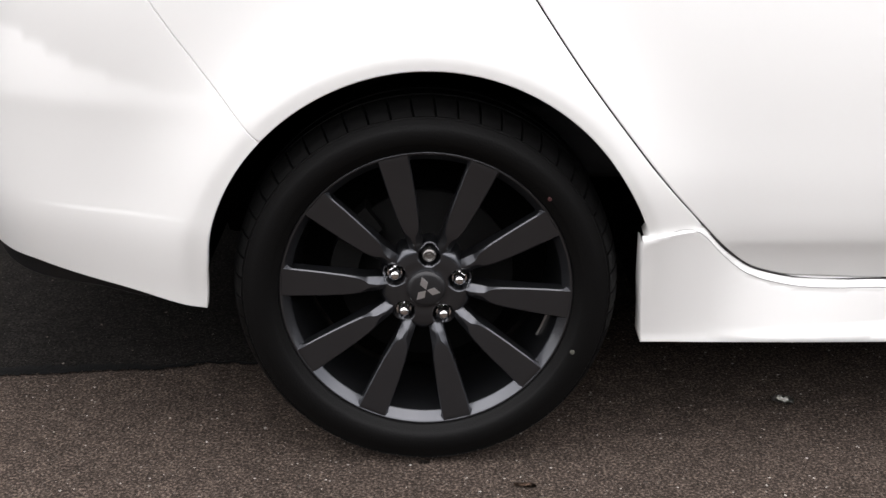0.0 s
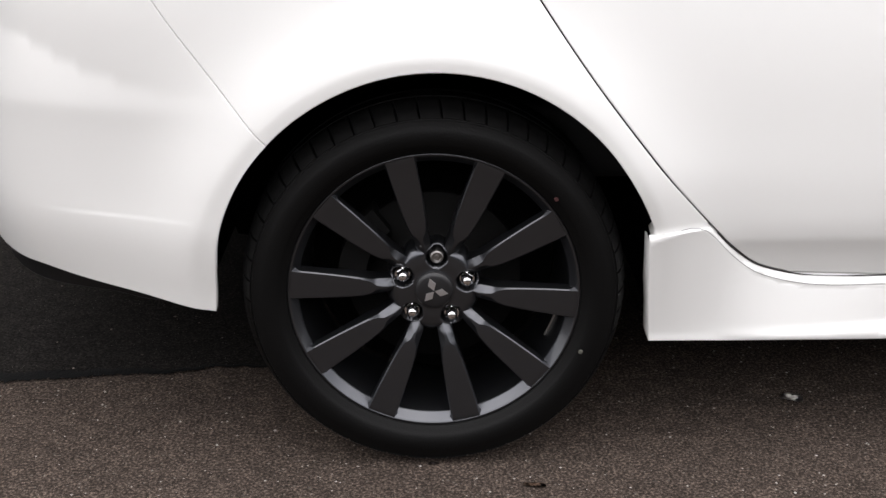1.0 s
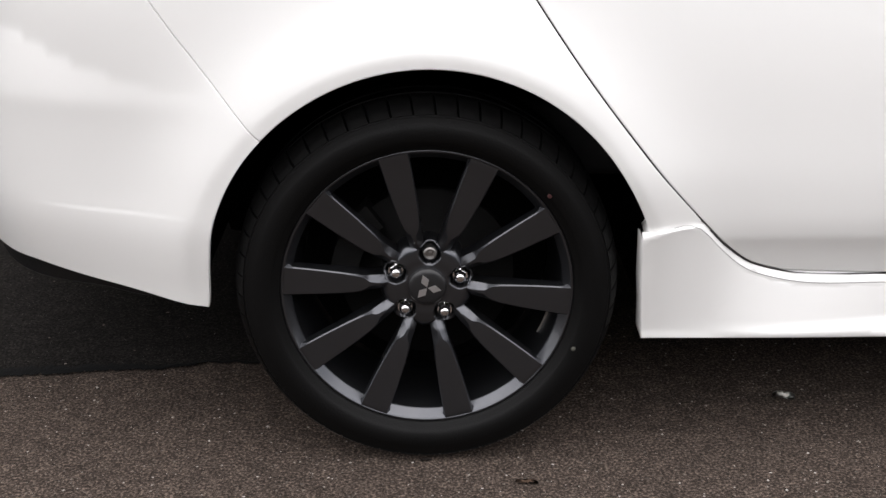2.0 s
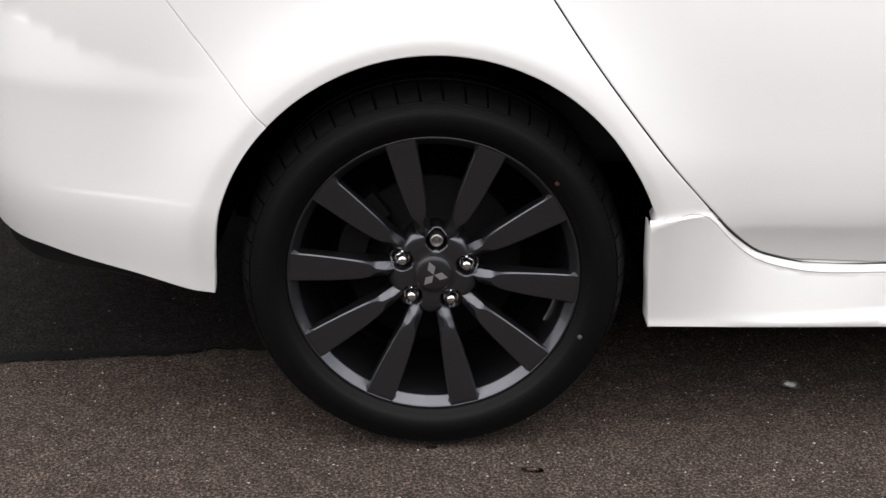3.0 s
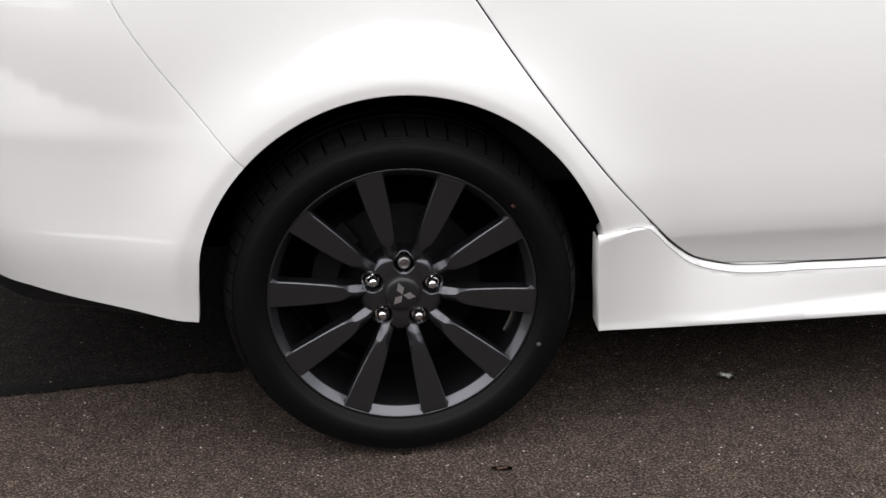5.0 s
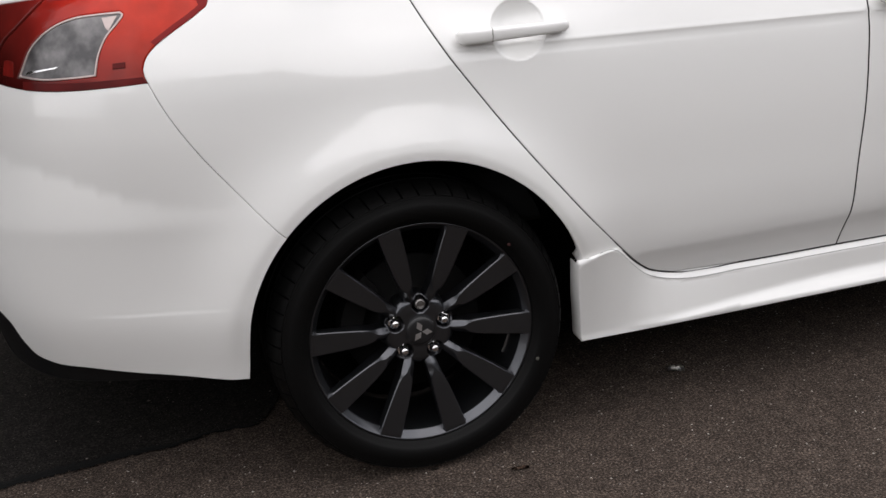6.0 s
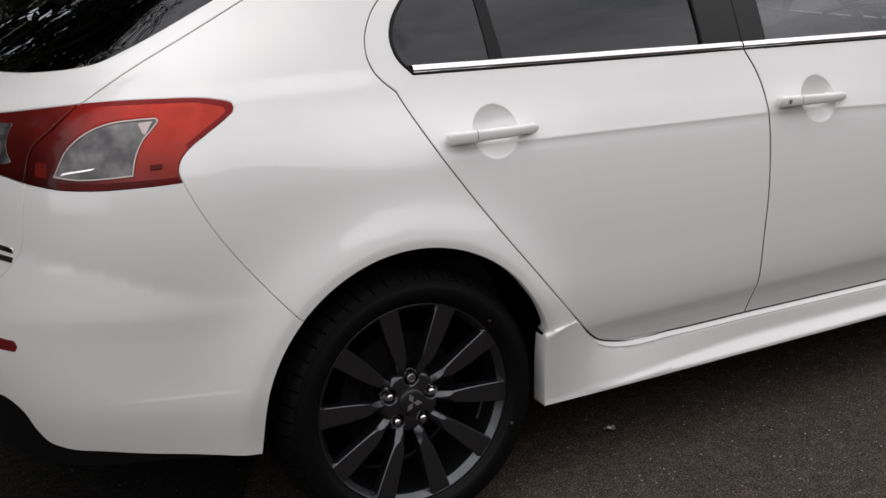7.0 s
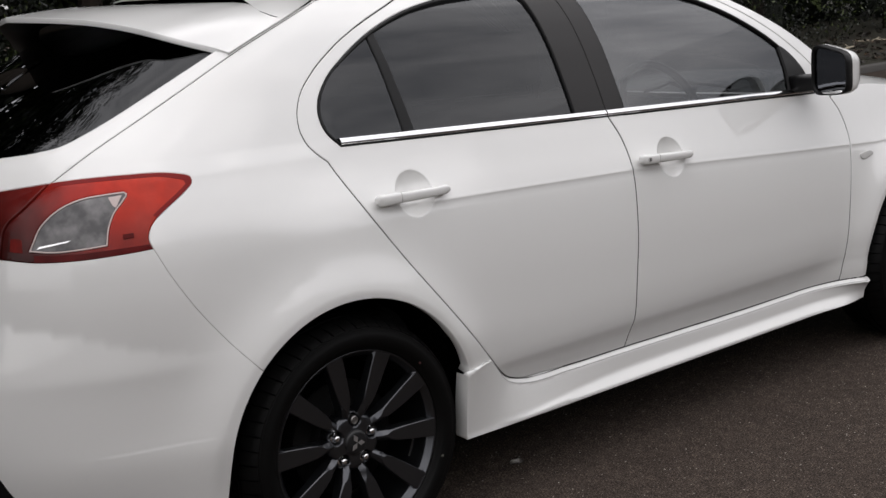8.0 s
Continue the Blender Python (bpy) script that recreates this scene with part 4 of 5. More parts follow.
def build_wheel():
    """One alloy wheel with its tyre, centred on the axle at the lip's plane."""
    bm = bmesh.new()
    lathe(bm, [(.2415, .004), (.2445, .0015), (.2445, -.0015), (.2428, -.003), (.2405, -.0022), (.2385, .000), (.2290, .013), (.2275, .0145), (.2268, .017), (.2245, .040), (.221, .07), (.216, .15), (.222, .20), (.24, .205)], 120)
    wheel = part("wheel", bm, GUN, car, "dark grey ten-spoke alloy wheel")
    # tyre with blocks cut into its shoulder
    bm = bmesh.new()
    # the angle of each cut across the shoulder, and how deep the rubber lies there
    cuts = ((0, 1), (.075, 1), (.095, 0), (.32, 0), (.545, 0), (.77, 0), (.98, 0))
    prof = [(.2435, .006), (.2445, -.004), (.248, -.0085), (.254, -.0105), (.257, -.0145), (.262, -.0175), (.270, -.0195), (.284, -.0205), (.288, -.0185), (.2975, -.0168), (.3005, -.0162), (.3020, -.0128), (.3038, -.0124), (.3050, -.0135), (.311, -.003), (.3165, .011), (.3205, .027)]
    tread = [(.3225, .030), (.3235, .055), (.3175, .0555), (.3175, .063), (.3235, .0635), (.324, .095), (.317, .0955), (.317, .105), (.324, .1055), (.3235, .15), (.3225, .172), (.316, .185), (.30, .205), (.27, .212), (.245, .20)]
    rows = []
    for i in range(54):
        for at, cut in cuts:
            a = 2 * math.pi * (i + at) / 54
            row = []
            for j, (r, y) in enumerate(prof + tread):
                slope = .35 * math.radians(7.5) * max(0, j - 12) / 5 if j < 19 else .0
                if cut and 13 <= j <= 17:
                    r, y = r - (.004 if j == 13 else .0075), y + (.004 if j == 13 else .005)
                row.append(bm.verts.new((r * math.cos(a + slope * .4), y, r * math.sin(a + slope * .4))))
            rows.append(row)
    n = len(rows)
    for i in range(n):
        a, b = rows[i], rows[(i + 1) % n]
        for k in range(len(prof + tread) - 1):
            bm.faces.new((a[k], b[k], b[k + 1], a[k + 1]))
    tyre = part("tyre", bm, RUBBER, wheel, "black rubber tyre with a blocked tread")
    tyre.data.shade_smooth()
    tyre.data.set_sharp_from_angle(angle=radians(38))
    # spokes
    bm = bmesh.new()
    prof = [  # radius, half widths of the neck and of the flat face, face's place, depth of the chamfer
        (.062, .0100, .0012, .0250, .0130), (.069, .0112, .0014, .0215, .0120), (.076, .0122, .0016, .0165, .0110), (.086, .0128, .0022, .0128, .0100), (.096, .0131, .0036, .0103, .0088), (.1005, .0133, .0064, .0092, .0072), (.104, .0136, .0092, .0087, .0058),
        (.110, .0146, .0118, .0078, .0040), (.122, .0166, .0144, .0066, .0026), (.140, .0186, .0167, .0050, .0021), (.170, .0212, .0195, .0026, .0018), (.200, .0232, .0215, .0006, .0018),
        (.222, .0245, .0228, -.0014, .0018), (.2275, .0256, .0229, -.0019, .0036), (.232, .0276, .0232, -.0023, .0075), (.2355, .0305, .0234, -.0025, .0110), (.2395, .0345, .0236, -.0022, .0150)]
    rows = []
    for r, w, f, y, c in prof:
        d = .030 + .016 * float(1 - step((r - .07) / .12))
        rows.append([bm.verts.new((r, yy, s)) for s, yy in ((-w * .95, y + d), (-w, y + c), (-f, y), (0, y - .0002), (f, y), (w, y + c), (w * .95, y + d))])
    for a, b in zip(rows, rows[1:]):
        for k in range(6):
            bm.faces.new((a[k], b[k], b[k + 1], a[k + 1]))
    bm.faces.new(rows[0])
    bm.faces.new(rows[-1][::-1])
    bmesh.ops.recalc_face_normals(bm, faces=bm.faces)
    me = bpy.data.meshes.new("spoke")
    bm.to_mesh(me)
    bm.free()
    me.materials.append(GUN)
    me.shade_smooth()
    me.set_sharp_from_angle(angle=radians(36))
    for k in range(10):
        ob = new("spoke", me)
        ob.parent = wheel
        ob.matrix_local = Matrix.Rotation(-(radians(90 + 18 + 36 * k) + SPIN), 4, "Y")
    # hub with pockets for the nuts
    bm = bmesh.new()
    n = 200
    rows = []
    for i in range(n):
        a = 2 * math.pi * i / n + SPIN
        row = []
        for r, y in ((.004, .017), (.030, .0200), (.0335, .0212), (.036, .0218), (.0385, .022), (.041, .022), (.0435, .0218), (.046, .0216), (.0485, .0215), (.051, .0215), (.0535, .0217), (.056, .022), (.0585, .0222), (.061, .0224), (.0635, .0228), (.066, .0235), (.0685, .0245), (.071, .026), (.0735, .028), (.076, .031), (.079, .036), (.082, .055), (.08, .09)):
            near = min(abs((a - SPIN - radians(18 + 72 * k) + math.pi) % (2 * math.pi) - math.pi) for k in range(5))
            dist = math.hypot(r * math.cos(near) - .0572, r * math.sin(near))
            y += .032 * float(1 - step((dist - .0164) / .0020))
            wave = .5 + .5 * math.cos(10 * (a - SPIN - radians(18)))
            if r > .066:
                r -= .006 * (1 - wave) * (r - .066) / .014
            row.append(bm.verts.new((r * math.cos(a), y, r * math.sin(a))))
        rows.append(row)
    for i in range(n):
        a, b = rows[i], rows[(i + 1) % n]
        for k in range(len(a) - 1):
            bm.faces.new((a[k], b[k], b[k + 1], a[k + 1]))
    bm.faces.new([r[0] for r in rows])
    bmesh.ops.recalc_face_normals(bm, faces=bm.faces)
    part("hub", bm, GUN, wheel)
    # centre cap with three plain lozenges
    bm = bmesh.new()
    lathe(bm, [(.0001, .0115), (.012, .0118), (.024, .0128), (.030, .0145), (.0325, .0175), (.0330, .024)], 60)
    bmesh.ops.recalc_face_normals(bm, faces=bm.faces)
    part("centre_cap", bm, BLACK_SATIN, wheel, "black centre cap")
    bm = bmesh.new()
    for k in range(3):
        a = radians(108 + 120 * k)
        c, s = math.cos(a), math.sin(a)
        pts = [(.0010, 0), (.0122, .0068), (.0236, 0), (.0122, -.0068)]
        top = [bm.verts.new((c * p - s * q, .0112, s * p + c * q)) for p, q in pts]
        low = [bm.verts.new((c * p - s * q, .0136, s * p + c * q)) for p, q in [(p * 1.0 + (p - .0122) * .1, q * 1.15) for p, q in pts]]
        bm.faces.new(top)
        for i in range(4):
            bm.faces.new((top[i], low[i], low[(i + 1) % 4], top[(i + 1) % 4]))
    bmesh.ops.recalc_face_normals(bm, faces=bm.faces)
    part("cap_emblem", bm, EMBLEM, wheel, "plain grey metal emblem", smooth=False)
    # nuts: hexagon, collar and dome
    for k in range(5):
        a = radians(90 + 72 * k) + SPIN
        bm = bmesh.new()
        if k == 0:
            lathe(bm, [(.0001, .0205), (.004, .0205), (.0046, .0225), (.0090, .0212), (.0112, .0232), (.0120, .030), (.0122, .05)], 28)
        else:
            rows = []
            for i in range(36):
                b = 2 * math.pi * i / 36
                hexa = .0098 / math.cos((b + math.pi / 6) % (math.pi / 3) - math.pi / 6)
                rows.append([bm.verts.new((r * math.cos(b), y, r * math.sin(b))) for r, y in ((.0002, .0175), (.0034, .0178), (.0061, .0190), (.0080, .0212), (.0088, .0236), (hexa * .95, .0250), (hexa, .0272), (hexa, .0330), (.0128, .0338), (.0134, .0352), (.0134, .046))])
            for i in range(36):
                p, q = rows[i], rows[(i + 1) % 36]
                for j in range(10):
                    bm.faces.new((p[j], q[j], q[j + 1], p[j + 1]))
        bmesh.ops.recalc_face_normals(bm, faces=bm.faces)
        nut = part("lug_nut", bm, STEEL if k == 0 else CHROME, wheel, "dull locking wheel nut" if k == 0 else "chrome wheel nut")
        nut.location = (.0572 * math.cos(a), 0, .0572 * math.sin(a))
        nut.data.set_sharp_from_angle(angle=radians(40))
    # brake parts behind the spokes
    bm = bmesh.new()
    lathe(bm, [(.05, .07), (.082, .07), (.084, .082), (.150, .083), (.151, .104), (.09, .105)], 72)
    bmesh.ops.recalc_face_normals(bm, faces=bm.faces)
    part("brake_disc", bm, DISC, wheel, "dark worn brake disc")
    bm = bmesh.new()
    for k in range(9):
        a = radians(128 + 60 * k / 8)
        for r, y in ((.118, .055), (.165, .058), (.165, .11), (.118, .11)):
            bm.verts.new((r * math.cos(a), y, r * math.sin(a)))
    bm.verts.ensure_lookup_table()
    for k in range(8):
        for j in range(4):
            bm.faces.new([bm.verts[i] for i in (4 * k + j, 4 * k + (j + 1) % 4, 4 * k + 4 + (j + 1) % 4, 4 * k + 4 + j)])
    bm.faces.new([bm.verts[i] for i in (0, 1, 2, 3)])
    bm.faces.new([bm.verts[i] for i in (35, 34, 33, 32)])
    bmesh.ops.recalc_face_normals(bm, faces=bm.faces)
    part("brake_caliper", bm, DISC, wheel, smooth=False)
    bm = bmesh.new()
    lathe(bm, [(.0001, .17), (.19, .17), (.215, .175)], 48)
    part("backing_plate", bm, LINER, wheel)
    # balance weight on the barrel and the valve
    bm = bmesh.new()
    rows = []
    for k in range(9):
        a = radians(-29 + 18 * k / 8)
        rows.append([bm.verts.new((r * math.cos(a), y, r * math.sin(a))) for r, y in ((.2215, .063), (.2180, .0635), (.2180, .0655), (.2215, .066))])
    for p, q in zip(rows, rows[1:]):
        for j in range(4):
            bm.faces.new((p[j], p[(j + 1) % 4], q[(j + 1) % 4], q[j]))
    bmesh.ops.recalc_face_normals(bm, faces=bm.faces)
    part("balance_weight", bm, STEEL, wheel, "grey stick-on balance weight", smooth=False)
    for name, ang, r, y, col, mat in (("tyre_mark", 40.5, .2605, -.0172, "faded red paint dot on the tyre", RED_DOT), ("tyre_mark", -22.5, .2655, -.019, "pale paint dot on the tyre", PALE_DOT)):
        bm = bmesh.new()
        bmesh.ops.create_uvsphere(bm, u_segments=14, v_segments=8, radius=.0042)
        for v in bm.verts:
            v.co.y *= .25
        mk = part(name, bm, mat, wheel, col)
        mk.location = (r * math.cos(radians(ang)), y, r * math.sin(radians(ang)))
    return wheel


BLACK_SATIN = material("satin_black_cap", (0.009, 0.009, 0.010), 0.42, grain=0.3, grain_scale=200, coat=0.08)
EMBLEM = material("emblem_metal", (0.70, 0.70, 0.71), 0.42, metal=1.0, grain=0.3, grain_scale=200)
RED_DOT = material("red_paint_dot", (0.035, 0.004, 0.004), 0.8, grain=0.8, grain_scale=250)
PALE_DOT = material("pale_paint_dot", (0.08, 0.08, 0.065), 0.8, grain=0.8, grain_scale=300)
wheel = build_wheel()
wheel.matrix_local = pose(0, 0, HUB_Z)
for wx, side, turn in ((WHEELBASE, 0, 31), (0, 1, 12), (WHEELBASE, 1, 50)):
    copy_thing(wheel, pose(wx, 2 * YC if side else 0, HUB_Z, 0, turn, 180 if side else 0))

# ---- door handles ----
def door_handle(x0, x1, z0, z1, parent, lock):
    """A bar handle that stands off the door: a fixed cap behind and a long pull."""
    def bar(name, a, b, label):
        rows = []
        n = 26
        for i in range(n + 1):
            k = i / n
            x = a + (b - a) * k
            g = (x - x0) / (x1 - x0)
            z = z0 + (z1 - z0) * g
            plain = float(skin(np.array([x0 - .015]), np.array([z]))[0, 1])
            out = plain - .034 + .014 * max(0, (g - .6) / .4) ** 2 + .006 * max(0, (.12 - g) / .12) ** 2
            hh = .0152 - .0035 * g
            if name == "door_handle" and k > .93:
                hh *= max(.35, (1 - ((k - .93) / .07) ** 2)) ** .5
            if name == "handle_cap" and k < .18:
                hh *= max(.3, 1 - ((.18 - k) / .18) ** 2) ** .5
            th = .010
            if name == "handle_cap" and k < .12:
                th *= max(.25, 1 - ((.12 - k) / .12) ** 2) ** .5
                out += .010 - th
            e = min(k, 1 - k) * n
            if e < 1:
                out += .0015 * (1 - e)
            row = []
            for j in range(16):
                t = 2 * math.pi * j / 16
                cz, cy = math.cos(t), math.sin(t)
                row.append((x, out + th - th * math.copysign(abs(cy) ** .7, cy), z + hh * math.copysign(abs(cz) ** .6, cz)))
            rows.append(row)
        bm = bmesh.new()
        vs = [[bm.verts.new(p) for p in r] for r in rows]
        for p, q in zip(vs, vs[1:]):
            for j in range(16):
                bm.faces.new((p[j], p[(j + 1) % 16], q[(j + 1) % 16], q[j]))
        bm.faces.new(vs[0])
        bm.faces.new(vs[-1][::-1])
        # the feet into the door
        for fx in ((a + .034, a + .054) if name == "handle_cap" else (a + .012, b - .03)):
            g = (fx - x0) / (x1 - x0)
            z = z0 + (z1 - z0) * g
            y = float(skin(np.array([fx]), np.array([z]))[0, 1])
            box(bm, (fx - .012, y - .018, z - .008), (fx + .012, y + .012, z + .008), .003)
        bmesh.ops.recalc_face_normals(bm, faces=bm.faces)
        ob = part(name, bm, PAINT, parent, label)
        ob.data.set_sharp_from_angle(angle=radians(60))
        return ob
    cut = x0 + .072
    bar("handle_cap", x0, cut - .0012, "white handle cap")
    bar("door_handle", cut + .0012, x1, "white bar door handle")
    if lock:
        bm = bmesh.new()
        lathe(bm, [(.0001, .0012), (.0050, .0010), (.0054, -.0004), (.0062, -.0008), (.0066, .003)], 24)
        bmesh.ops.recalc_face_normals(bm, faces=bm.faces)
        x = x0 + .026
        g = (x - x0) / (x1 - x0)
        z = z0 + (z1 - z0) * g
        k = part("key_lock", bm, STEEL, parent, "round key lock")
        k.location = (x, float(skin(np.array([x0 - .015]), np.array([z]))[0, 1]) - .0345, z)
        bm = bmesh.new()
        box(bm, (-.0012, -.001, -.004), (.0012, .002, .004))
        s = part("key_slot", bm, LINER, parent)
        s.location = k.location + Vector((0, -.0006, 0))


door_handle(.129, .370, .924, .921, rear_door, False)
door_handle(1.118, 1.356, .890, .8785, front_door, True)

# ---- door mirror ----
def squircle(n, w, h, p=3.2):
    return [(w * math.copysign(abs(math.cos(2 * math.pi * i / n)) ** (2 / p), math.cos(2 * math.pi * i / n)),
             h * math.copysign(abs(math.sin(2 * math.pi * i / n)) ** (2 / p), math.sin(2 * math.pi * i / n))) for i in range(n)]


def loft(bm, rings, cap0=True, cap1=True):
    vs = [[bm.verts.new(p) for p in r] for r in rings]
    n = len(vs[0])
    for p, q in zip(vs, vs[1:]):
        for j in range(n):
            bm.faces.new((p[j], p[(j + 1) % n], q[(j + 1) % n], q[j]))
    if cap0:
        bm.faces.new(vs[0][::-1])
    if cap1:
        bm.faces.new(vs[-1])
    bmesh.ops.recalc_face_normals(bm, faces=bm.faces)


MIRROR_GLASS = material("mirror_glass", (0.10, 0.105, 0.115), 0.02, metal=1.0, grain=0.1, grain_scale=30)


def door_mirror(flip):
    def place(x, y, z):
        return (x, 2 * YC - y if flip else y, z)

    def ring(x, k, cy=-.070, cz=1.077, lean=.2):
        out = []
        for a, b in squircle(48, .078 * k, .077 * k, 5.0):
            taper = 1 + .13 * (a / .078)
            out.append(place(x + lean * a, cy + a, cz + b * taper + .006 * (a / .078)))
        return out
    bm = bmesh.new()
    loft(bm, [ring(1.954, .90), ring(1.945, .95), ring(1.944, 1.0), ring(1.950, 1.025), ring(1.978, 1.035), ring(1.980, 1.0)], False, False)
    housing = part("door_mirror", bm, BLACK, front_door, "black-backed door mirror with a white shell")
    bm = bmesh.new()
    loft(bm, [ring(1.973, 1.0), ring(1.979, 1.035), ring(1.998, 1.03), ring(2.022, .95), ring(2.045, .80), ring(2.060, .55), ring(2.066, .18)], False, True)
    part("mirror_shell", bm, PAINT, housing, "white painted shell")
    bm = bmesh.new()
    loft(bm, [ring(1.956, .915), ring(1.9552, .5), ring(1.955, .05)], False, True)
    part("mirror_pane", bm, MIRROR_GLASS, housing, "dark mirror glass")
    bm = bmesh.new()
    loft(bm, [[place(2.032 + a, yy, zz + b * hh) for a, b in squircle(24, .046, 1.0, 5)] for yy, zz, hh in ((.120, 1.030, .030), (.075, 1.030, .030), (.045, 1.031, .027), (.01, 1.033, .024), (-.02, 1.036, .022))])
    part("mirror_arm", bm, BLACK, housing)
    bm = bmesh.new()
    loft(bm, [[place(1.9435 - dx + .2 * (a - .02), -.090 + a, 1.010 + b - .06 * a) for a, b in squircle(20, .044, .0048)] for dx in (0, .006)])
    part("mirror_trim", bm, CHROME, housing, "thin bright strip")


door_mirror(False)
door_mirror(True)

# ---- roof spoiler ----
def run(*pts):
    """A smooth line through points of the spoiler, taken at 0 to 1 of its length from the edge to the middle."""
    p = np.array(pts, float)
    s = np.concatenate([[0], np.cumsum(np.linalg.norm(np.diff(p, axis=0), axis=1))])
    return lambda k: np.array([float(spline(s / s[-1], p[:, c])(k)) for c in range(3)])


def roof_end(k):
    e0 = skin(.10, 1.437)
    t = 1 - k
    return np.array([float(e0[0]) + .05 * (1 - t ** 2), YC - t * (YC - float(e0[1])), 1.437 + .045 * (1 - t ** 2.2) + .001])


TRAIL = run((-.092, .268, 1.327), (-.150, .277, 1.343), (-.197, .292, 1.358), (-.247, .335, 1.380), (-.283, .41, 1.402), (-.319, .48, 1.419), (-.356, .56, 1.433), (-.393, .65, 1.443), (-.421, .75, 1.450), (-.442, YC, 1.457))
SLOT = run((.010, .280, 1.386), (.025, .33, 1.416), (.045, .40, 1.438), (.050, .47, 1.4465), (.008, .56, 1.4535), (-.05, .66, 1.460), (-.095, .76, 1.465), (-.118, YC, 1.468))
SEAM_X = spline([p[0] for p in GATE_SEAM], [p[1] for p in GATE_SEAM])


def beside_seam(k):
    """The spoiler's side edge: it hugs the tailgate just inside its joint."""
    u = .090 + (-.205 - .090) * k
    z = np.array([float(SEAM_X(u)) + .001])
    w = np.array([u - .006])
    return (skin(w, z) + skin_normal(skin, w, z) * .007)[0]


deck, under, slot, cap = [], [], [], []
for q in np.linspace(0, 1, 40):
    t, s, l = TRAIL(q), SLOT(q), roof_end(q)
    h = .015 * float(step((q - .20) / .17))
    side = 1 - float(step(q / .16))
    t = t + (beside_seam(1) - t) * side
    crown = .008 * float(step(q / .15))
    deck.append([tuple((s + (t - s) * k + np.array((0, 0, crown * math.sin(k * math.pi)))) * (1 - side) + beside_seam(.38 + .62 * k) * side) for k in np.linspace(0, 1, 14)])
    s = s + (beside_seam(.38) - s) * side
    lip = .003 + .011 * float(step(q / .12))
    inw = np.array((.55, .85, 0)) * (1 - q) + np.array((1, 0, 0)) * q
    under.append([tuple(t), tuple(t + np.array((-.0015, -.001, -.0025))), tuple(t + np.array((-.0005, 0, -lip))), tuple(t + inw * .008 + np.array((0, 0, -lip - .003)))]
                 + [tuple(t + inw * (.008 + (.07 + .07 * q) * k) + np.array((0, 0, -lip - .003 - .006 * k))) for k in np.linspace(.2, 1, 6)])
    slot.append([tuple(s + np.array(d) - np.array((0, 0, .008 * (1 - h / .015)))) for d in ((0, 0, -.0005), (.05 * h / .015, 0, -.004 * h / .015 - .0005), (.06 * h / .015, 0, h * .5 - .0005), (.010 * h / .015, 0, h - .0005))])
    a = s + np.array((.010 * h / .015, 0, h))
    cap.append([tuple(a + np.array((.004, 0, -.004)) * h / .015), tuple(a)] + [tuple(a + (l - a) * k + np.array((0, 0, .008 * math.sin(k * math.pi) * float(step(q / .3))))) for k in np.linspace(.04, 1, 10)])
    cap[-1] = [tuple(np.array(p) * (1 - side) + beside_seam(.38 * (1 - i / (len(cap[-1]) - 1))) * side) for i, p in enumerate(cap[-1])]
spoiler = None
for name, rows, mat, label in (("roof_spoiler", deck, PAINT, "white roof spoiler"), ("spoiler_lip", [r[:3] for r in under], PAINT, ""), ("spoiler_underside", [r[2:] for r in under], BLACK, "black underside of the spoiler"), ("air_slot", slot, LINER, "dark air slot"), ("spoiler_root", cap, PAINT, "")):
    full = rows + [[(x, 2 * YC - y, z) for x, y, z in r] for r in rows[-2::-1]]
    v, f = sheet(full)
    ob = raw_part(name, v, f, mat, tailgate if spoiler is None else spoiler, label)
    spoiler = spoiler or ob

# ---- tail details ----
REFLECTOR = material("dark_red_reflector", (0.16, 0.012, 0.012), 0.2, coat=1.0, grain=0.5, grain_scale=200)
panel("reflector", outline([(-.985, .590), (-.92, .588), (-.845, .583)], [(-.845, .583), (-.838, .571), (-.845, .558)], [(-.845, .558), (-.92, .561), (-.985, .563)], [(-.985, .563), (-.985, .590)], gap=.006), REFLECTOR, rear_bumper, "dark red reflector strip", depth=-.002, cell=.012, gap=.0, mirror=True)
panel("diffuser", outline([(-.45, .288), (-.47, .275), (-.60, .272), (-.80, .26), (-1.0, .262), (centre_u(.27), .27)], [(centre_u(.27), .27), (centre_u(.455), .455)],
      [(centre_u(.455), .455), (-.968, .452), (-.88, .44), (-.85, .412), (-.833, .368), (-.812, .338), (-.785, .330), (-.69, .322), (-.566, .305), (-.45, .288)]),
      BLACK, rear_bumper, "black textured lower bumper", depth=.022, cell=.025, mirror=True)
panel("badge", outline(*poly((-.93, .797), (-.842, .779), (-.842, .768), (-.93, .786), (-.93, .797)), gap=.01), CHROME, tailgate, "small bright badge", depth=-.002, cell=.01, gap=0, edge=.0008)
panel("badge", outline(*poly((-.905, .770), (-.842, .760), (-.846, .749), (-.905, .758), (-.905, .770)), gap=.01), BLACK_SATIN, tailgate, "small black badge", depth=-.002, cell=.01, gap=0, edge=.0008)
panel("lamp_mark", outline(*poly((-.512, .935), (-.536, .934), (-.536, .944), (-.512, .945), (-.512, .935)), gap=.006), DEEP_RED, tail_lamp, "dark marker bulb", depth=-.0036, cell=.01, gap=0, edge=.0008)

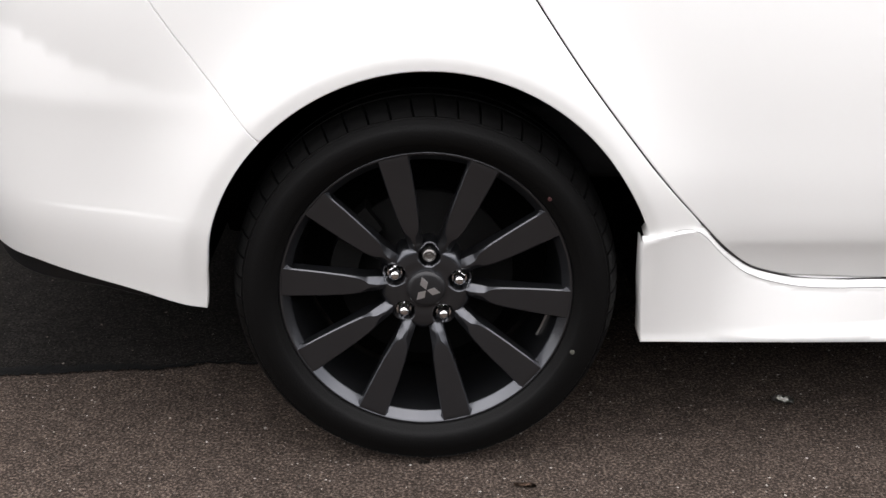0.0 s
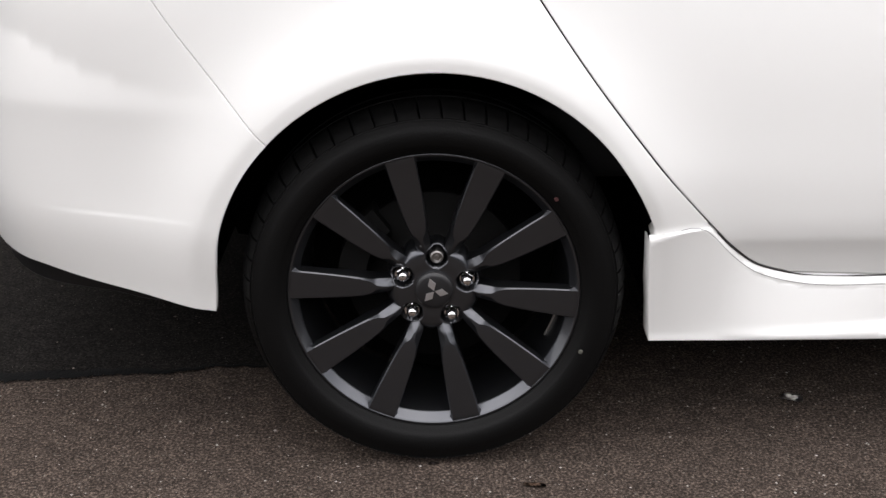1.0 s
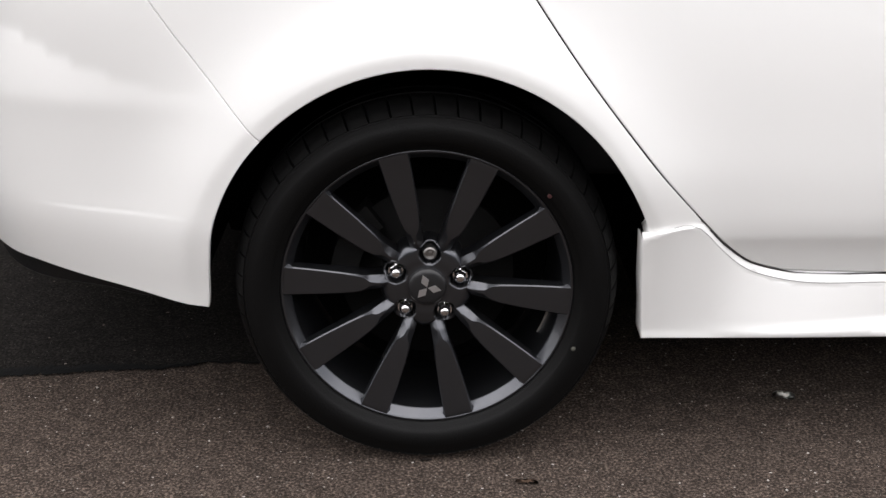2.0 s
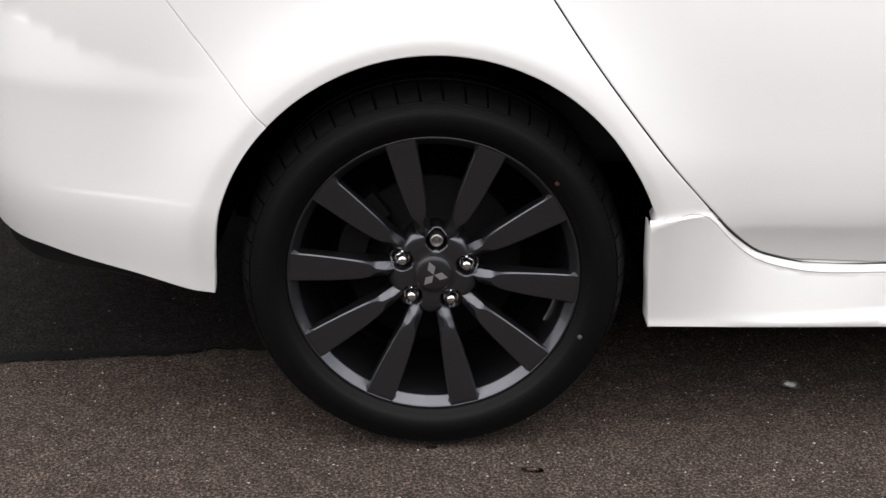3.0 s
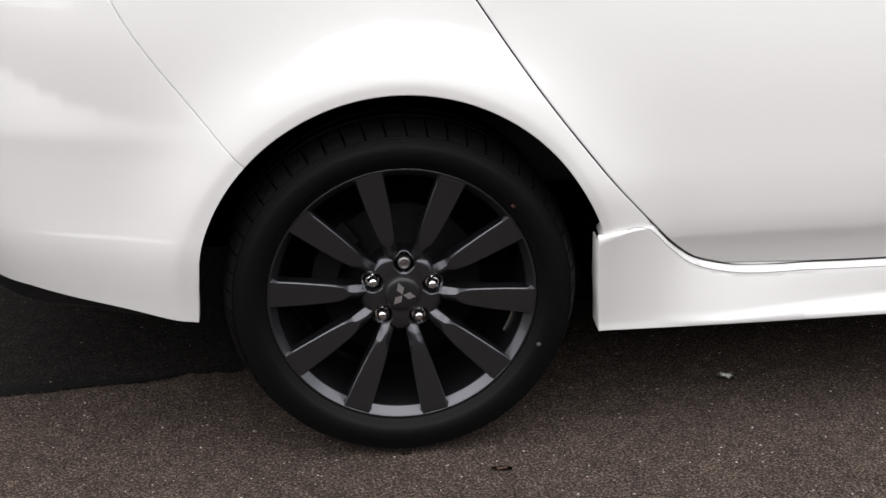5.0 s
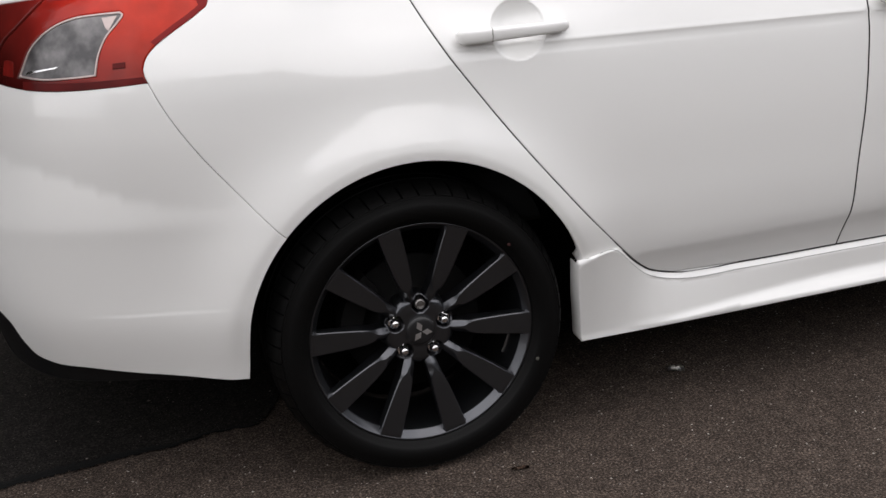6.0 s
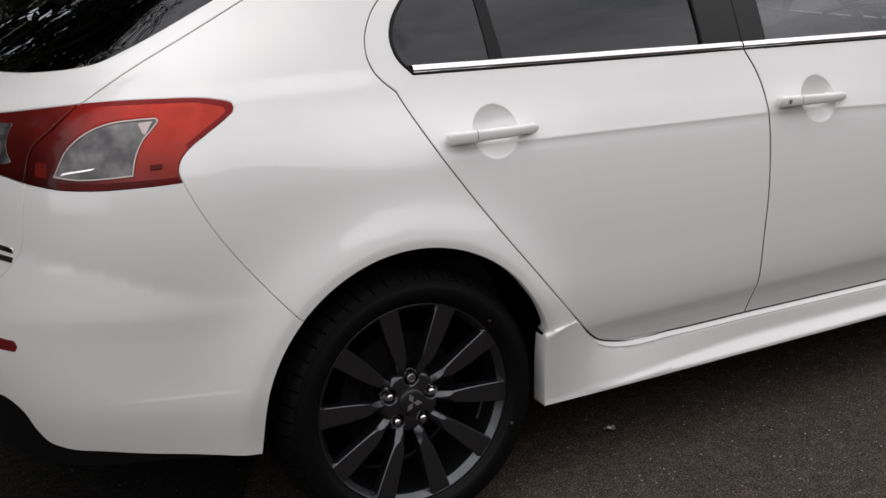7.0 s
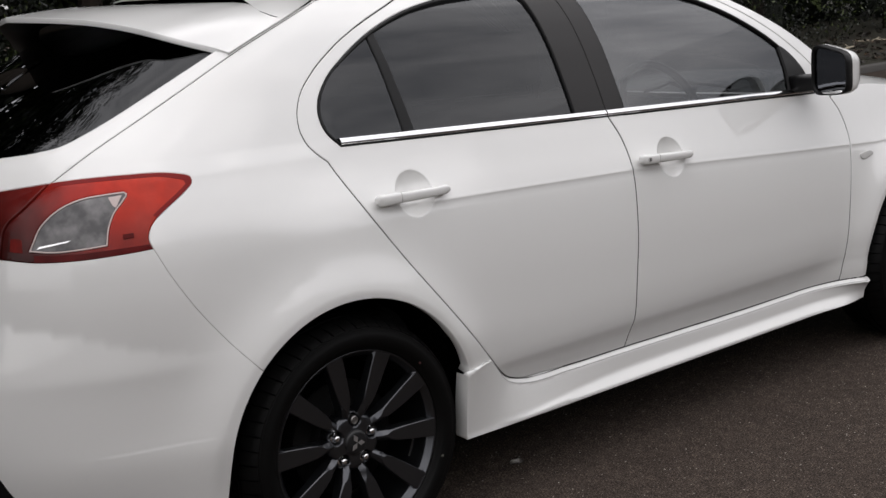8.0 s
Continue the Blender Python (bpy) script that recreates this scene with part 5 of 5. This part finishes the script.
# side marker on the fender
MARKER = material("marker_lens", (0.62, 0.61, 0.59), 0.3, coat=0.3, grain=1.1, grain_scale=45, second=(0.36, 0.36, 0.35))
panel("side_marker", outline([(2.278, .749), (2.32, .754), (2.352, .749), (2.356, .744), (2.335, .736), (2.285, .732), (2.276, .740), (2.278, .749)], gap=.006), MARKER, car, "small clear side marker lamp", depth=-.004, cell=.01, gap=0, mirror=True)

# ---- cabin ----
def padded(lo, hi, bevel, parent_name, mat, label="", tilt=0, pivot=None):
    bm = bmesh.new()
    box(bm, lo, hi, bevel, 3)
    if tilt:
        bmesh.ops.rotate(bm, cent=pivot, matrix=Matrix.Rotation(radians(tilt), 3, "Y"), verts=bm.verts)
    return bm


for y0 in (.20, .98):
    seat = part("front_seat", padded((1.05, y0, .42), (1.55, y0 + .50, .56), .05, "", SEAT), SEAT, car, "dark cloth front seat")
    part("seat_back", padded((1.02, y0 + .02, .50), (1.16, y0 + .48, 1.10), .055, "", SEAT, tilt=-14, pivot=(1.09, 0, .5)), SEAT, seat)
    part("headrest", padded((.94, y0 + .12, 1.13), (1.03, y0 + .38, 1.30), .04, "", SEAT, tilt=-10, pivot=(.98, 0, 1.13)), SEAT, seat)
bench = part("rear_seat", padded((.02, .22, .44), (.52, 1.51, .58), .05, "", SEAT), SEAT, car, "dark cloth rear bench")
part("seat_back", padded((-.10, .22, .52), (.04, 1.51, 1.08), .05, "", SEAT, tilt=-18, pivot=(-.03, 0, .52)), SEAT, bench)
for y0 in (.32, 1.16):
    part("headrest", padded((-.26, y0, 1.08), (-.18, y0 + .26, 1.22), .035, "", SEAT), SEAT, bench)
bm = bmesh.new()
box(bm, (1.90, .16, .66), (2.30, 1.57, .915), .05, 3)
dash = part("dashboard", bm, BLACK, car, "black moulded dashboard")
bm = bmesh.new()
ring = [(1.78 - .065 * math.sin(t), .53 + .175 * math.cos(t), .965 + .165 * math.sin(t)) for t in [2 * math.pi * i / 40 for i in range(41)]]
tube(bm, ring, .015, 10, False)
steering = part("steering_wheel", bm, BLACK, dash, "black steering wheel")
bm = bmesh.new()
box(bm, (1.79, .44, .90), (1.84, .62, 1.0), .02)
part("wheel_boss", bm, BLACK, steering)

# windscreen wiper at the foot of the glass
bm = bmesh.new()
tube(bm, [(2.47, .94, .952), (2.44, .975, .965), (2.40, 1.032, .996)], [.013, .012, .009], 8)
wiper = part("windscreen_wiper", bm, BLACK, car, "black wiper arm")
bm = bmesh.new()
tube(bm, [(2.432, .73, .972), (2.425, .88, .985), (2.41, 1.03, .992), (2.435, 1.12, .968), (2.44, 1.21, .950)], .007, 8)
part("wiper_blade", bm, BLACK, wiper)

# ---- far side of the road: kerb, earth bank and trees ----
CONCRETE = material("kerb_concrete", (0.11, 0.103, 0.097), 0.9, grain=0.5, grain_scale=60, bump=0.3, blotch=0.5, blotch_scale=2)
EARTH = material("bank_earth", (0.036, 0.025, 0.017), 0.95, grain=0.8, grain_scale=14, second=(0.02, 0.022, 0.010), bump=0.8, bump_scale=30, blotch=0.5, blotch_scale=1.2)
BARK = material("bark", (0.055, 0.042, 0.032), 0.95, grain=0.7, grain_scale=30, bump=0.8, bump_scale=40)


def leaf_material():
    m = bpy.data.materials.new("leaf")
    m.use_nodes = True
    n, l = m.node_tree.nodes, m.node_tree.links
    b = n["Principled BSDF"]
    b.inputs["Roughness"].default_value = 0.5
    geo = n.new("ShaderNodeNewGeometry")
    ramp = n.new("ShaderNodeValToRGB")
    e = ramp.color_ramp.elements
    e[0].color, e[1].color = (0.005, 0.007, 0.004, 1), (0.085, 0.115, 0.030, 1)
    mid = e.new(0.82)
    mid.color = (0.010, 0.015, 0.006, 1)
    l.new(geo.outputs["Random Per Island"], ramp.inputs["Fac"])
    l.new(ramp.outputs["Color"], b.inputs["Base Color"])
    return m


LEAF = leaf_material()
LITTER = LEAF.copy()
LITTER.name = "leaf_litter"
for node in LITTER.node_tree.nodes:
    if node.type == "VALTORGB":
        for k, c in enumerate(((.006, .0035, .0024), (.026, .0145, .0088), (.095, .060, .034))):
            node.color_ramp.elements[k].color = (*c, 1)
rng = np.random.default_rng(7)


def leaf_cloud(centres, radii, per, size):
    """Many small leaves round clump centres, each a bent quad."""
    c = np.repeat(np.array(centres, float), per, 0)
    r = np.repeat(np.array(radii, float), per)[:, None]
    n = len(c)
    d = rng.normal(size=(n, 3))
    d = d / np.linalg.norm(d, axis=1)[:, None] * (rng.random((n, 1)) ** .45)
    p = c + d * r
    a = rng.normal(size=(n, 3))
    a = a / np.linalg.norm(a, axis=1)[:, None]
    b = np.cross(a, rng.normal(size=(n, 3)))
    b = b / np.linalg.norm(b, axis=1)[:, None]
    s = size * (.5 + .8 * rng.random((n, 1)))
    v = np.stack([p - a * s, p + b * s * .45, p + a * s, p - b * s * .45], 1).reshape(-1, 3)
    return v, np.arange(n * 4).reshape(-1, 4)


def build_tree(height, spread, seed):
    r = random.Random(seed)
    tree = tagged(new("tree"), "tall dark leafy tree on the earth bank", "tree", "trees along the road")
    bm = bmesh.new()
    tube(bm, [(0, 0, -.3), (.05, 0, height * .2), (-.05, .08, height * .45), (.06, -.05, height * .7), (0, 0, height * .92)], [.20, .16, .12, .07, .02], 10)
    tips = []
    for k in range(13):
        z = height * (.14 + .062 * k)
        a = r.uniform(0, 6.3)
        reach = spread * (1.0 - .05 * k) * r.uniform(.7, 1.05)
        p = [(0, 0, z), (reach * .5 * math.cos(a), reach * .5 * math.sin(a), z + reach * .25), (reach * math.cos(a), reach * math.sin(a), z + reach * .42)]
        tube(bm, p, [.06, .04, .015], 6)
        tips += [p[1], p[2], ((p[1][0] + p[2][0]) / 2 + r.uniform(-.4, .4), (p[1][1] + p[2][1]) / 2 + r.uniform(-.4, .4), z + reach * .4)]
    part("trunk", bm, BARK, tree)
    tips += [(r.uniform(-.7, .7) * spread, r.uniform(-.7, .7) * spread, height * r.uniform(.3, 1.0)) for _ in range(40)]
    v, f = leaf_cloud(tips, [r.uniform(.55, 1.05) * spread * .42 for _ in tips], 110, .11)
    raw_part("crown", v, f, LEAF, tree, "dark green leaves", smooth=False)
    return tree


trees = [build_tree(14.0, 2.3, 1), build_tree(15.5, 2.6, 2)]
spots = [(-7.5, 9.6), (-4.6, 8.9), (-1.9, 9.8), (.9, 8.8), (3.6, 9.9), (6.4, 9.2), (9.2, 10.1), (12.2, 9.6), (15.5, 10.6), (19, 10.2), (23, 11.2), (27.5, 11), (33, 12), (39, 12.5), (-10.8, 9.2), (-14, 10), (-18, 10), (-10.5, 5.6), (-11.2, 2.0), (-5.8, 1.6), (-5.4, 4.8)]
for k, (tx, ty) in enumerate(spots):
    m = pose(tx, ty, .35, 0, 0, 47 * k)
    if k < 2:
        trees[k].matrix_basis = m
    else:
        copy_thing(trees[k % 2], m)

bank_rows = []
for y in (7.35, 7.5, 7.9, 8.3, 8.9, 9.6, 10.6, 12, 15, 20):
    bank_rows.append([(x, y, .10 + .09 * (y - 7.35) ** .8 + .06 * noise.noise(Vector((x * .9, y * .9, 0))) * min(1, (y - 7.35) * 3)) for x in np.linspace(-30, 60, 180)])
verts, faces = sheet(bank_rows)
tagged(raw_part("bank", verts, faces, EARTH, None, "brown earth bank with litter beside the road"), category="bank", kind="structure")
bm = bmesh.new()
box(bm, (-30, 7.20, -.05), (60, 7.36, .10), .02)
tagged(part("kerb", bm, CONCRETE, None, "weathered concrete kerb"), category="kerb", kind="structure")
STICK = material("pale_dead_wood", (0.42, 0.37, 0.28), 0.9, grain=0.6, grain_scale=40, bump=0.4, bump_scale=60)
for bx, by, size, turn in ((15.4, 8.75, .62, 12), (16.4, 8.9, .38, -35), (13.9, 8.3, .22, 60)):
    bm = bmesh.new()
    tube(bm, [(-size, .10 * size, .05), (-size * .55, -.05, .035), (0, -.08 * size, .05), (size * .5, 0, .03), (size, .12 * size, .06)], [.022, .020, .018, .014, .008], 8)
    tube(bm, [(-size * .1, -.05 * size, .045), (size * .2, .18 * size, .08), (size * .3, .3 * size, .07)], [.013, .010, .005], 6)
    stick = tagged(part("fallen_branch", bm, STICK, None, "pale dead branch lying on the earth bank"), category="branch", group="dead branches on the bank")
    stick.matrix_basis = pose(bx, by, .10 + .09 * (by - 7.35) ** .8 + .06 * noise.noise(Vector((bx * .9, by * .9, 0))) - .02, 0, 0, turn)
low = [(rng.uniform(-14, 40), rng.uniform(8.9, 10.4), rng.uniform(.15, 2.2)) for _ in range(620)]
v, f = leaf_cloud(low, [rng.uniform(.35, .7) for _ in low], 170, .034)
tagged(raw_part("undergrowth", v, f, LEAF, None, "dark undergrowth of shrubs below the trees", smooth=False), category="undergrowth", kind="stuff")
litter = [(rng.uniform(-12, 40), 7.40 + 2.6 * rng.random() ** 1.4) for _ in range(9000)]
lv, lf = [], []
for lx, ly in litter:
    a, s = rng.uniform(0, 6.3), rng.uniform(.02, .06)
    z = .10 + .09 * (ly - 7.35) ** .8 + .06 * noise.noise(Vector((lx * .9, ly * .9, 0))) * min(1, (ly - 7.35) * 3)
    b0 = len(lv)
    lv += [(lx + s * math.cos(a + q), ly + s * math.sin(a + q) * w, z + rng.uniform(.005, .05)) for q, w in ((0, 1), (1.57, .6), (3.14, 1), (4.71, .6))]
    lf.append((b0, b0 + 1, b0 + 2, b0 + 3))
tagged(raw_part("leaf_litter", lv, lf, LITTER, None, "brown leaf litter and weeds on the earth bank", smooth=False), category="leaf litter", kind="stuff")
far = [(rng.uniform(-24, 64), rng.uniform(11.5, 14.5), rng.uniform(.3, 15)) for _ in range(1900)]
far += [(rng.uniform(-15, -11.5), rng.uniform(.5, 13), rng.uniform(.3, 8.5)) for _ in range(800)]
for k in range(1500):
    fx = rng.uniform(-22, 52)
    top = 6.6 + 2.0 * noise.noise(Vector((fx * .16, 2, 0))) + 1.5 * noise.noise(Vector((fx * .5, 7, 0)))
    far.append((fx, rng.uniform(-23, -19), .3 + (top - .3) * rng.random() ** .8))
v, f = leaf_cloud(far, [rng.uniform(.8, 1.5) for _ in far], 60, .34)
tagged(raw_part("far_wood", v, f, LEAF, None, "dense dark wood behind the trees", smooth=False), category="woodland", kind="stuff")

# ---- small things on the asphalt ----
PALE_LEAF = material("pale_dry_leaf", (0.82, 0.80, 0.75), 0.8, grain=0.5, grain_scale=120)
BROWN_LEAF = material("brown_dry_leaf", (0.17, 0.105, 0.07), 0.8, grain=0.6, grain_scale=120)
DARK_LEAF = material("dark_wet_leaf", (0.02, 0.014, 0.012), 0.6, grain=0.5, grain_scale=120)


def ground_leaf(x, y, size, turn, mat, label, tilt=0):
    """A curled leaf with an uneven edge."""
    r = random.Random(int(x * 1000) + 5)
    bm = bmesh.new()
    n = 14
    mid = bm.verts.new((0, 0, .004))
    edge = []
    for i in range(n):
        a = 2 * math.pi * i / n
        q = size * (.55 + .45 * abs(math.cos(a))) * r.uniform(.75, 1.1)
        edge.append(bm.verts.new((q * math.cos(a), q * .55 * math.sin(a), .0015 + size * .22 * abs(math.sin(a)) * r.uniform(.2, 1))))
    for i in range(n):
        bm.faces.new((mid, edge[i], edge[(i + 1) % n]))
    bmesh.ops.solidify(bm, geom=bm.faces[:], thickness=.0006)
    ob = part("leaf", bm, mat, None, label)
    ob.matrix_basis = pose(x, y, .001 + (.009 if tilt else 0), tilt, 0, turn)
    return tagged(ob, category="leaf")


ground_leaf(.682, .195, .025, -20, PALE_LEAF, "small pale dry leaf lying on the asphalt", 28)
ground_leaf(-.005, -.013, .011, 8, DARK_LEAF, "small dark leaf lying on the asphalt")
ground_leaf(.166, -.090, .019, -10, BROWN_LEAF, "brown dry leaf lying on the asphalt")
GRIT = LEAF.copy()
GRIT.name = "mixed_grit"
for node in GRIT.node_tree.nodes:
    if node.type == "VALTORGB":
        for k, c in enumerate(((.03, .023, .018), (.15, .125, .105), (.42, .39, .36))):
            node.color_ramp.elements[k].color = (*c, 1)
    if node.type == "BSDF_PRINCIPLED":
        node.inputs["Roughness"].default_value = 0.9
STONES = [(-.575, .634), (.57, .393), (.449, .335), (-.703, .569), (-.295, .113), (1.975, .467), (1.695, .09), (1.673, -.123), (1.034, .136)]
gv, gf = [], []
spread = [(sx, sy, .0042) for sx, sy in STONES]
spread += [(rng.uniform(-1.3, 2.6), rng.uniform(-1.0, .75), rng.uniform(.08, .145) ** 3) for _ in range(26000)]
spread = [s for s in spread if s[0] > -.2 or s[1] < .35 or s[2] == .0042]
spread += [(rng.uniform(-1.6, -.1), rng.uniform(.33, 1.3), rng.uniform(.05, .155) ** 3) for _ in range(220)]
for sx, sy, sr in spread:
    lift = .004 if sx < -.2 and sy > .36 else 0
    b0 = len(gv)
    q = rng.uniform(.6, 1.3, 6)
    for i, (dx, dy, dz) in enumerate(((1, 0, .3), (0, 1, .3), (-1, 0, .3), (0, -1, .3), (0, 0, 1), (0, 0, -.1))):
        gv.append((sx + dx * sr * q[i], sy + dy * sr * q[i], lift + max(0.0005, sr * .55 + dz * sr * .6 * q[i])))
    for i in range(4):
        gf += [(b0 + i, b0 + (i + 1) % 4, b0 + 4), (b0 + (i + 1) % 4, b0 + i, b0 + 5)]
tagged(raw_part("grit", gv, gf, GRIT, None, "loose pale grit scattered on the asphalt", smooth=False), category="grit", kind="stuff")

# a darker strip of asphalt meets the lighter one along a ragged joint under the car
DARK_STRIP = ASPHALT.copy()
DARK_STRIP.name = "dark_asphalt"
for node in DARK_STRIP.node_tree.nodes:
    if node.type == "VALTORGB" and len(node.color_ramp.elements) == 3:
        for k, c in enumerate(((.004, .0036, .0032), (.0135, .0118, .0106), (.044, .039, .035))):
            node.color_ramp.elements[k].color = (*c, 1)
r3 = random.Random(3)
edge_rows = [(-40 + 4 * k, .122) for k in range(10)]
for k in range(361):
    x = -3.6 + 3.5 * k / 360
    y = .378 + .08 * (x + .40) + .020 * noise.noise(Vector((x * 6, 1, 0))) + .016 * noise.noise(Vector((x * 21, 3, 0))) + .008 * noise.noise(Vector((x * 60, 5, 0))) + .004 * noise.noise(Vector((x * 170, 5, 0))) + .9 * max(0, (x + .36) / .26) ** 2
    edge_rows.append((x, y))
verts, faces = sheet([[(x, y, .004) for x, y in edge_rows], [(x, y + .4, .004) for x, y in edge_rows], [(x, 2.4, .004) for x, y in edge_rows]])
tagged(raw_part("dark_road", verts, faces, DARK_STRIP, None, "darker asphalt strip", smooth=False), category="road", kind="structure")
TAR = material("tar_joint", (0.004, 0.004, 0.004), 0.9, grain=0.5, grain_scale=120, bump=0.5, spec=0.2)
verts, faces = [], []
for x, y in [(x + .0097 * q, y) for (x, y) in edge_rows if -3.6 < x < -.10 for q in (0, .5)]:
    wide = .005 + .014 * float(step((-.42 - x) / .35)) * (.6 + .8 * r3.random())
    if noise.noise(Vector((x * 9, 11, 0))) > .18 + .5 * float(step((-.45 - x) / .4)):
        continue
    b0 = len(verts)
    long = r3.uniform(.006, .016)
    for k in range(9):
        a = 2 * math.pi * k / 9
        q = r3.uniform(.6, 1.25)
        verts.append((x + long * q * math.cos(a), y + wide * .35 + wide * q * math.sin(a), .0046))
    verts.append((x, y + wide * .35, .0058))
    faces += [(b0 + k, b0 + (k + 1) % 9, b0 + 9) for k in range(9)]
tagged(raw_part("road_joint", verts, faces, TAR, None, "ragged black joint between two asphalt strips", smooth=False), category="road joint", kind="structure")
